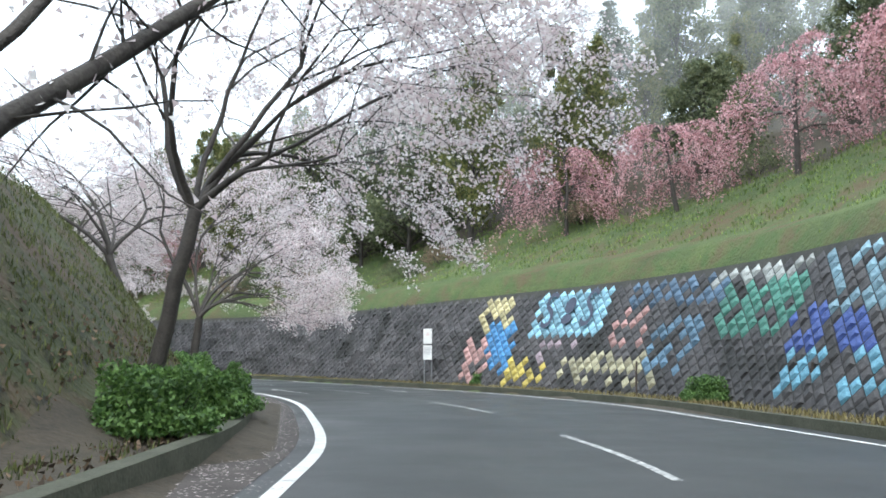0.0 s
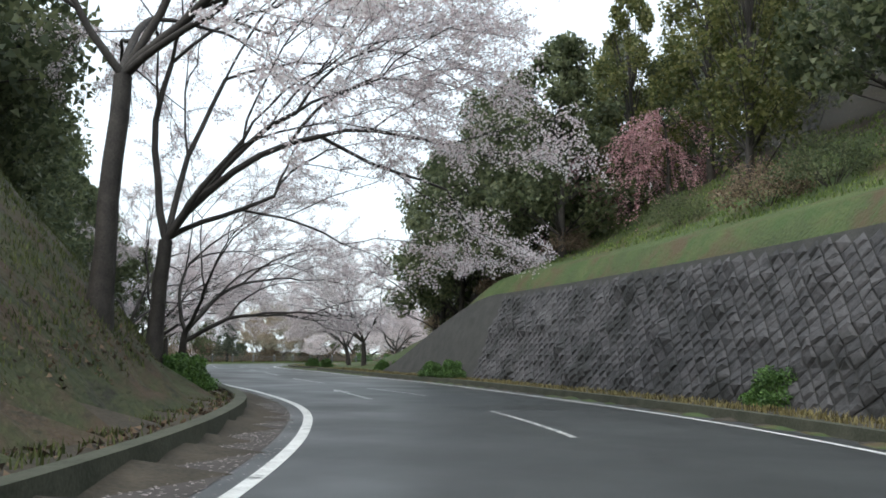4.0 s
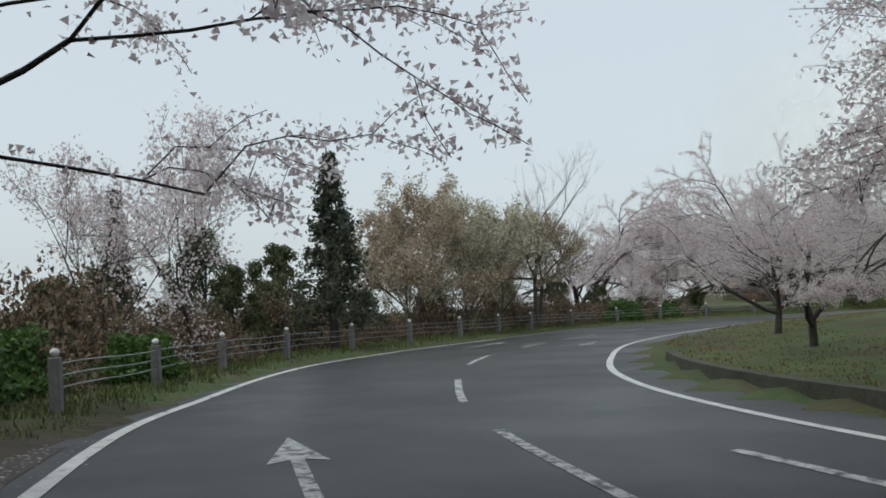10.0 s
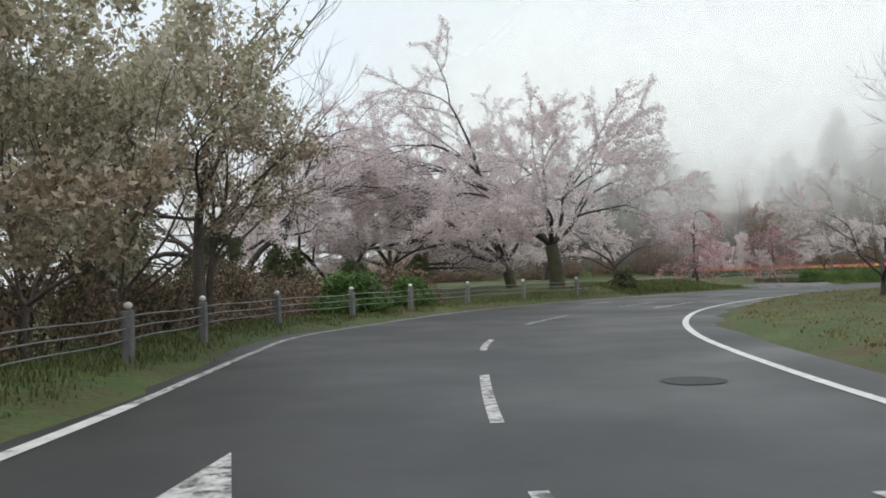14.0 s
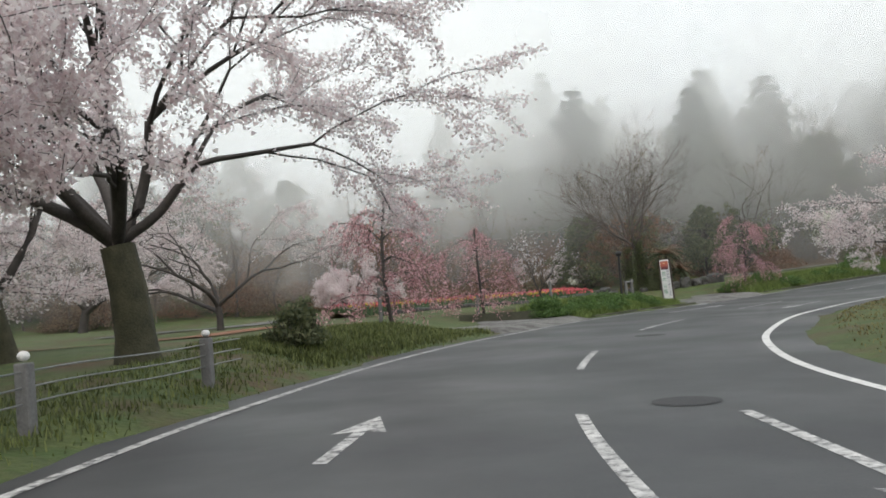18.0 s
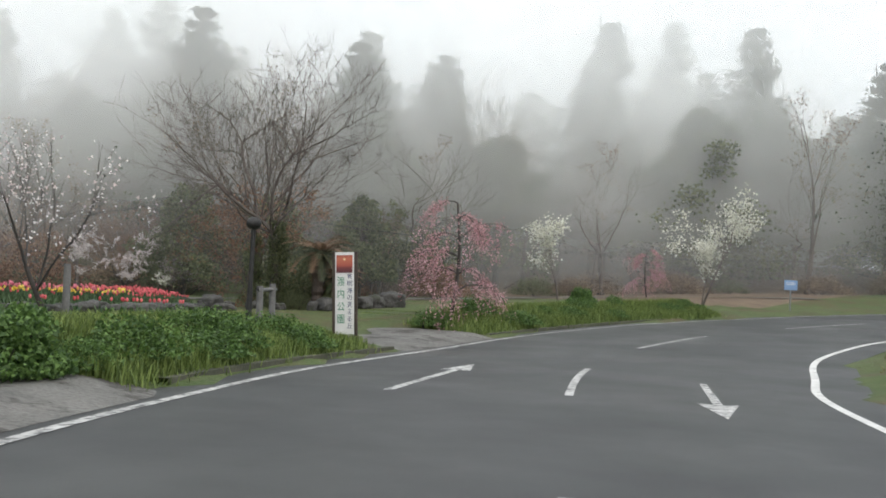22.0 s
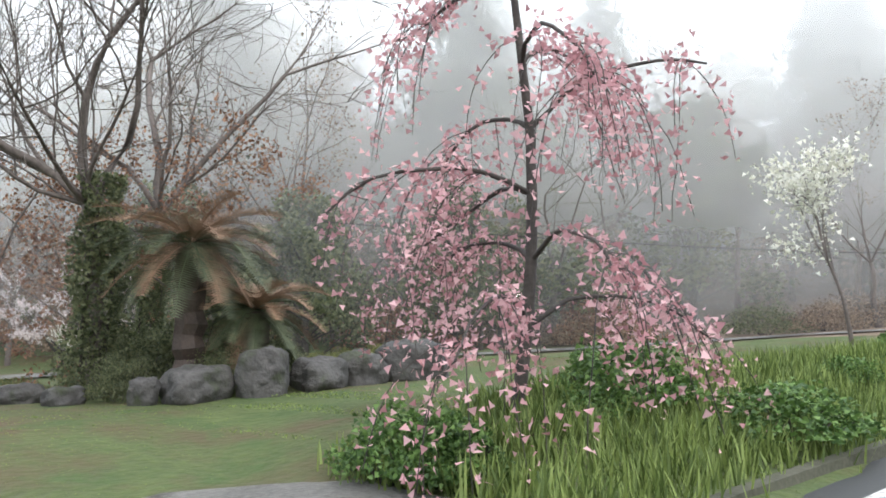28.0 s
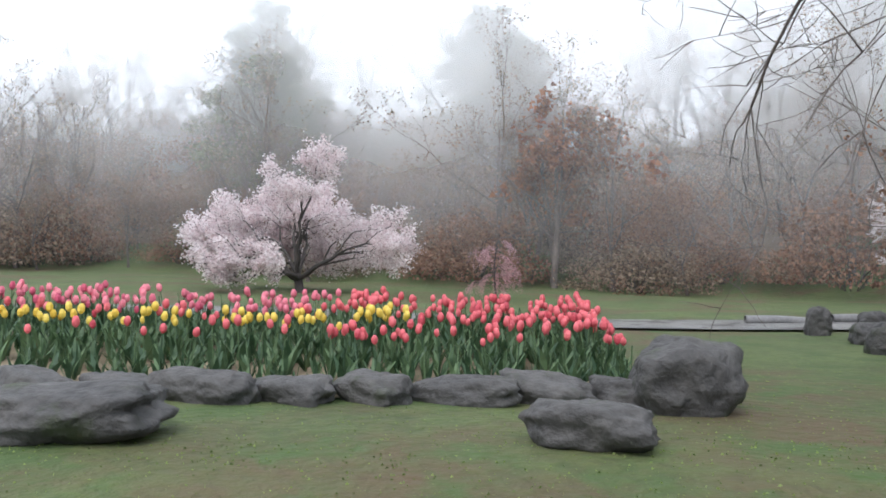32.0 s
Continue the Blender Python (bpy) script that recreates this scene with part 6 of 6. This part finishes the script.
pole = thing("utility_pole", pose(-43.4, 78.2, on_ground(-43.4, 78.2)), "slender grey steel pole beside the cherries", "pole")
v, f = tubes([(0, np.array([(0, 0, -0.3), (0, 0, 1.8), (0, 0, 3.6)]), [0.06, 0.055, 0.05])])
place("pole", mesh_of("pole", v, f, METAL_DARK, True), pole)


# ---- grass, weeds and leaf litter ----
def blades(name, places, low, high, mat, label, lean=0.35, width=0.012, seed=1):
    rng = np.random.default_rng(seed)
    n = len(places)
    a = rng.uniform(0, 6.28, n)
    h = rng.uniform(low, high, n)
    d = np.stack([np.cos(a), np.sin(a), 0 * a], 1)
    o = np.stack([-np.sin(a), np.cos(a), 0 * a], 1) * (width * rng.uniform(0.7, 1.4, n))[:, None]
    tip = places + d * (h * rng.uniform(0.1, 2 * lean, n))[:, None] + np.array((0, 0, 1)) * h[:, None]
    mid = places * 0.45 + tip * 0.55 + np.array((0, 0, 0.08)) * h[:, None]
    v = np.stack([places - o, places + o, mid + o * 0.7, tip, mid - o * 0.7], 1).reshape(-1, 3)
    f = [(i * 5, i * 5 + 1, i * 5 + 2, i * 5 + 4) for i in range(n)] + [(i * 5 + 4, i * 5 + 2, i * 5 + 3) for i in range(n)]
    return tagged(new(name, mesh_of(name, v, f, mat)), label, "grass", "", "stuff")


def scatter(line, k0, k1, near, far, count, seed, clump=0.12):
    """Places in tufts on the land beside a line."""
    rng = np.random.default_rng(seed)
    c = max(1, count // 9)
    k = rng.integers(k0, k1, c)
    o = near + (far - near) * rng.random(c)
    p = line[k] + across(line)[k] * o[:, None]
    p = np.repeat(p, 9, 0) + rng.normal(0, clump, (c * 9, 2))
    return np.c_[p, ground_height(p[:, 0], p[:, 1]) - 0.015]


GREENBLADE = material("fresh_grass_blades", (0.085, 0.13, 0.03), (0.22, 0.29, 0.08), 0.7, 1, 8, 0, island=0.9, translucent=0.25)
VERGEBLADE = material("dull_verge_blades", (0.06, 0.078, 0.024), (0.17, 0.2, 0.065), 0.75, 1, 8, 0, island=0.9, translucent=0.2)
DRYBLADE = material("withered_grass_blades", (0.1, 0.08, 0.03), (0.26, 0.22, 0.09), 0.8, 1, 8, 0, island=0.9, translucent=0.2)
MOUNDBLADE = material("dull_mound_blades", (0.045, 0.06, 0.015), (0.115, 0.13, 0.04), 0.8, 1, 8, 0, island=0.9, translucent=0.2)
blades("mound_grass", scatter(LEFT, 30, L_MOUND_END, 1.7, 7.5, 60000, 3), 0.04, 0.13, MOUNDBLADE, "mixed brown and green grass on the mound", width=0.009, seed=4)
blades("mound_weeds", scatter(LEFT, 30, L_MOUND_END, 1.4, 6.5, 36000, 5), 0.04, 0.12, MOUNDBLADE, "green weeds on the mound and its foot", width=0.01, seed=6)
blades("bank_grass", scatter(RIGHT, 60, R_WALL_END + 20, -12.5, -3.8, 40000, 7, 0.25), 0.06, 0.16, GREENBLADE, "bright grass on the bank above the wall", width=0.02, seed=8)
blades("verge_straw", scatter(RIGHT, 60, R_FLAT, -1.9, -0.9, 14000, 9), 0.05, 0.16, DRYBLADE, "straw-coloured grass at the wall's foot", width=0.012, seed=10)
blades("fence_grass", scatter(LEFT, L_MOUND_END, L_PARK, 0.6, 2.8, 30000, 11), 0.03, 0.13, VERGEBLADE, "short dull grass along the fence", width=0.009, seed=12)
blades("sign_grass", scatter(LEFT, station(LEFT, -32, 144.9), station(LEFT, -24.6, 148.5), 0.7, 3.0, 36000, 13), 0.06, 0.27, GREENBLADE, "long lush grass round the park sign", width=0.009, seed=14)
blades("garden_grass", scatter(LEFT, station(LEFT, -19.2, 150.3), station(LEFT, -5, 149), 0.7, 2.8, 38000, 15), 0.06, 0.3, GREENBLADE, "long lush grass on the garden verge", width=0.009, seed=16)
blades("apron_edge_grass", scatter(LEFT, station(LEFT, -44, 135.5), station(LEFT, -37.5, 141.2), 0.7, 3.4, 20000, 17), 0.04, 0.16, VERGEBLADE, "grass at the end of the fence", width=0.012, seed=18)
rng = np.random.default_rng(23)
q = np.c_[rng.uniform(-33, -12, 80000), rng.uniform(151.5, 161, 80000)]
dq, _ = nearest(LEFT, q[:, 0], q[:, 1])
q = q[dq > 3.2]
blades("lawn_grass", np.c_[q, ground_height(q[:, 0], q[:, 1]) - 0.01], 0.008, 0.018, GREENBLADE, "short lawn grass of the park", width=0.007, seed=24)
blades("island_grass", scatter(RIGHT, R_FLAT, station(RIGHT, -9, 142), -4.5, -1.1, 26000, 19), 0.02, 0.06, DRYBLADE, "short olive grass on the tree island", width=0.01, seed=20)

# ---- stones of the retaining wall ----
PAINTS = {}


def paint(name, c):
    if name not in PAINTS:
        PAINTS[name] = material("painted_stone_" + name, tuple(x * 0.45 for x in c), c, 0.7, 3, 18, 0.5, island=0.4)
    return PAINTS[name]


# the faded mural: station range, height range, colour, and the share of stones that still hold it
MURAL = ((76.6, 78.6, 2.2, 3.85, (0.62, 0.55, 0.3), "straw", 0.7), (76.2, 78.0, 0.7, 2.6, (0.1, 0.3, 0.6), "azure", 0.85), (77.6, 79.2, 0.2, 2.0, (0.5, 0.3, 0.28), "rose", 0.7), (71.4, 75.4, 1.95, 3.9, (0.34, 0.6, 0.74), "sky", 0.97),
         (73.8, 76.0, 0.3, 1.2, (0.62, 0.5, 0.12), "ochre", 0.6), (72.6, 74.6, 1.1, 1.8, (0.4, 0.32, 0.36), "mauve", 0.4), (69.0, 71.0, 1.7, 2.9, (0.5, 0.32, 0.3), "rose", 0.6), (67.6, 73.0, 0.4, 1.5, (0.45, 0.42, 0.28), "cream", 0.45),
         (66.0, 70.6, 2.9, 3.9, (0.1, 0.16, 0.24), "slate", 0.6), (62.6, 67.0, 3.2, 3.85, (0.42, 0.44, 0.42), "chalk", 0.5), (62.4, 66.0, 1.9, 3.2, (0.1, 0.28, 0.22), "teal", 0.65), (66.4, 68.6, 0.8, 2.4, (0.14, 0.24, 0.34), "steel", 0.45), (59.0, 62.6, 1.4, 2.4, (0.08, 0.13, 0.4), "cobalt", 0.55),
         (58.0, 62.4, 0.4, 1.4, (0.2, 0.45, 0.6), "pool", 0.5), (57.0, 62.0, 2.3, 3.85, (0.24, 0.38, 0.46), "mist", 0.45), (52.0, 58.0, 0.5, 3.8, (0.2, 0.32, 0.36), "lagoon", 0.4))
wall = thing("wall_stones", Matrix(), "dark diamond-laid wall stones, part painted with a faded mural", "wall")
rng = np.random.default_rng(77)
PITCH = 0.44
RS = across(RIGHT)
face = math.hypot(1, WALL_LEAN)


def on_wall(s, z, out):
    """A place on the leaning face at a station and height, out metres proud of it."""
    k = min(int(s / 0.5), len(RIGHT) - 2)
    t = s / 0.5 - k
    p, o = RIGHT[k] * (1 - t) + RIGHT[k + 1] * t, RS[k] * (1 - t) + RS[k + 1] * t
    p = p - o * (WALL_FOOT + WALL_LEAN * z) + o * out / face
    return (p[0], p[1], z + out * WALL_LEAN / face)


def bulge(p, q):
    """How far the rough, unpainted face swells out."""
    return 0.26 * max(0.0, 0.75 * noise.noise(Vector((p * 0.9, q * 1.1, 3.0))) + 0.55 * noise.noise(Vector((p * 2.1, q * 2.3, 8.0)))) * min(1.0, max(0.0, (p - 78.5) / 1.5))


lots, near_parts = {}, 0
half = PITCH / 2
for row in range(0, 19):
    zc = 0.12 + row * half / face
    for col in range(0, 160):
        s = 48 + (col + 0.5 * (row % 2)) * PITCH
        if s > 118 or zc + half / face * 0.5 > wall_top(s / 0.5):
            continue
        colour = None
        for s0, s1, z0, z1, c, nm, share in MURAL:
            slant = 0.25 * (zc - 2)
            if s0 < s - slant * (s0 > 76) < s1 and z0 < zc < z1 and rng.random() < share:
                colour = (nm, c)
        a, b = half * 0.93, half * 0.93 / face
        proud = 0.03 + 0.035 * rng.random() if colour else 0.012 + 0.04 * rng.random()
        sh = rng.uniform(0.35, 0.6) if colour else rng.uniform(0.5, 0.75)
        j = lambda: rng.uniform(-0.02, 0.02)
        outer = [(s - a, zc, 0.0), (s, max(zc - b, 0.05), 0.0), (s + a, zc, 0.0), (s, zc + b, 0.0)]
        inner = [(s - a * sh + j(), zc + j(), proud + j()), (s + j(), zc - b * sh + j(), proud * 1.1), (s + a * sh + j(), zc + j(), proud + j()), (s + j(), zc + b * sh + j(), proud * 0.8)]
        if not colour:
            outer, inner = ([(p, q, r + bulge(p, q)) for p, q, r in some] for some in (outer, inner))
        v = [on_wall(*q) for q in outer + inner]
        f = [(4, 5, 6, 7)] + [(q, (q + 1) % 4, 4 + (q + 1) % 4, 4 + q) for q in range(4)]
        mat = paint(*colour) if colour else STONE
        if 58.5 < s < 68 and near_parts < 290:
            near_parts += 1
            place("stone", mesh_of("stone", v, f, mat), wall)
        else:
            lot = lots.setdefault(mat.name, (mat, [], []))
            n0 = len(lot[1])
            lot[1].extend(v)
            lot[2].extend(tuple(n0 + q for q in g) for g in f)
for mat, v, f in lots.values():
    place("stones", mesh_of("stones", v, f, mat), wall, "further stones of the wall")["kind"] = "stuff"
DARKPAINT = material("dark_mural_paint", (0.03, 0.04, 0.07), (0.07, 0.08, 0.12), 0.7, 4, 20, 0.3)
for ch, s in (("S", 74.5), ("S", 72.3)):
    p0, px, pz = (Vector(on_wall(*q)) for q in ((s, 2.9, 0.12), (s - 0.5, 2.9, 0.12), (s, 3.4, 0.12)))
    xa, za = (px - p0).normalized(), (pz - p0).normalized()
    m = Matrix((xa, za, xa.cross(za))).transposed().to_4x4()
    m.translation = p0
    lettering(ch, 2.1, m, DARKPAINT, wall, "painted_letter", 0.8)
for q, (s, z) in enumerate(((73.4, 3.1), (73.4, 2.6))):
    ring = [on_wall(s + 0.28 * math.cos(a * 0.524), z + (0.3 if q == 0 else 0.2) * math.sin(a * 0.524), 0.12) for a in range(12)]
    place("painted_shape", mesh_of("painted_shape", ring, [tuple(range(12))], DARKPAINT), wall)
LITTER = material("fallen_brown_leaves", (0.04, 0.028, 0.018), (0.16, 0.11, 0.07), 0.9, 2, 20, 0, island=0.8)
at = scatter(LEFT, 30, L_MOUND_END, 1.3, 3.2, 14000, 41, 0.25)
lv, lf = petals(np.random.default_rng(42), at + (0, 0, 0.03), 0.035)
tagged(new("leaf_litter", mesh_of("leaf_litter", lv, lf, LITTER)), "brown fallen leaves at the foot of the mound", "leaves", "", "stuff")


# ---- hill haze put in as see-through white sheets, far wood and hillside ----
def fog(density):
    """White see-through colour that imitates fog, clear towards the ground and the sky, uneven in wisps."""
    m = bpy.data.materials.new("white_haze_sheet")
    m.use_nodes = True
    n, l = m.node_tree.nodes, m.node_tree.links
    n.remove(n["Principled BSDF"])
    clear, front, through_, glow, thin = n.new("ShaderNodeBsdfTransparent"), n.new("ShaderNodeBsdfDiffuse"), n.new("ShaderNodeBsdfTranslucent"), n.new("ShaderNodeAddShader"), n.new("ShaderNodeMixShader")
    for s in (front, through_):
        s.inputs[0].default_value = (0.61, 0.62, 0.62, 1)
    # front and back shading summed, which whitens the sheets towards the sky's brightness
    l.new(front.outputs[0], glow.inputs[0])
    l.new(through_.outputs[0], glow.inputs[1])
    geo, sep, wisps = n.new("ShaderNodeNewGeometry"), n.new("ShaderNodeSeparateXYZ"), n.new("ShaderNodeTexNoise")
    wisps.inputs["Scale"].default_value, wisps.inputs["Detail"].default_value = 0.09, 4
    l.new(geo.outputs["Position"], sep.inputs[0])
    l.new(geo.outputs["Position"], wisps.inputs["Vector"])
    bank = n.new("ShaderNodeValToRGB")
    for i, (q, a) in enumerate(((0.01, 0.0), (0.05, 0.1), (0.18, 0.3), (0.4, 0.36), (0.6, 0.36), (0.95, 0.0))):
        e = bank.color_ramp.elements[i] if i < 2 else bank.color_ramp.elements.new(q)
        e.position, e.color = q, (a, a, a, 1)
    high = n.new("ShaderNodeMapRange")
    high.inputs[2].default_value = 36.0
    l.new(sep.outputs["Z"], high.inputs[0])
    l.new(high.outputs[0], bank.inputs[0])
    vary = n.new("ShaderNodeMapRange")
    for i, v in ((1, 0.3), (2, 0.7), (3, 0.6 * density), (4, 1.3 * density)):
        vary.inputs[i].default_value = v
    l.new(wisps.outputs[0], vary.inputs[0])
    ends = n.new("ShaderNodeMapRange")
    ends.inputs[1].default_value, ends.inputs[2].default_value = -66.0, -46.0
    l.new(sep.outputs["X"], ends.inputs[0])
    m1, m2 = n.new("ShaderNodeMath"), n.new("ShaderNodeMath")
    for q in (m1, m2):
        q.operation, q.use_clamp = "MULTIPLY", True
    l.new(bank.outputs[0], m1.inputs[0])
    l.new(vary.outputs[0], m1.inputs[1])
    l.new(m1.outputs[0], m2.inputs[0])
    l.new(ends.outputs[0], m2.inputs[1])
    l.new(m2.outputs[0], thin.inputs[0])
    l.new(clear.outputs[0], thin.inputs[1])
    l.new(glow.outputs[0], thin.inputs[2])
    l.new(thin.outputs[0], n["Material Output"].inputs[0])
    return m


FOG, MIST, HAZE = fog(0.95), fog(0.5), fog(0.4)


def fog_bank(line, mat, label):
    """A hanging white sheet that stands in for fog along a line on the land."""
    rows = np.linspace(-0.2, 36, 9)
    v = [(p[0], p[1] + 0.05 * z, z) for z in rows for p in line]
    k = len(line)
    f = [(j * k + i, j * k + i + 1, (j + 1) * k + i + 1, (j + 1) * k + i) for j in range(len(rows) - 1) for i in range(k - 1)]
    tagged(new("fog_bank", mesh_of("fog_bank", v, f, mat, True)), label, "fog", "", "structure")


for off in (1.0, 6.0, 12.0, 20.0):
    fog_bank([(x, wood_edge(x) + off + 0.6 * math.sin(x * 0.3)) for x in np.arange(-70, 60, 2.0)], FOG, "see-through white sheet imitating fog in the far wood")
fog_bank([(x, wood_edge(x) - 4.5 + 0.6 * math.sin(x * 0.23)) for x in np.arange(-70, 60, 2.0)], MIST, "see-through white sheet imitating fog before the far wood")
# hillside sheets also lighten the dark trees behind them
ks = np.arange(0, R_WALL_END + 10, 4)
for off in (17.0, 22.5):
    fog_bank([RIGHT[k] - east[k] * (off - 4.5 * float(ramp(140, 185, k))) for k in ks], HAZE, "see-through white sheet imitating haze in the hillside wood")
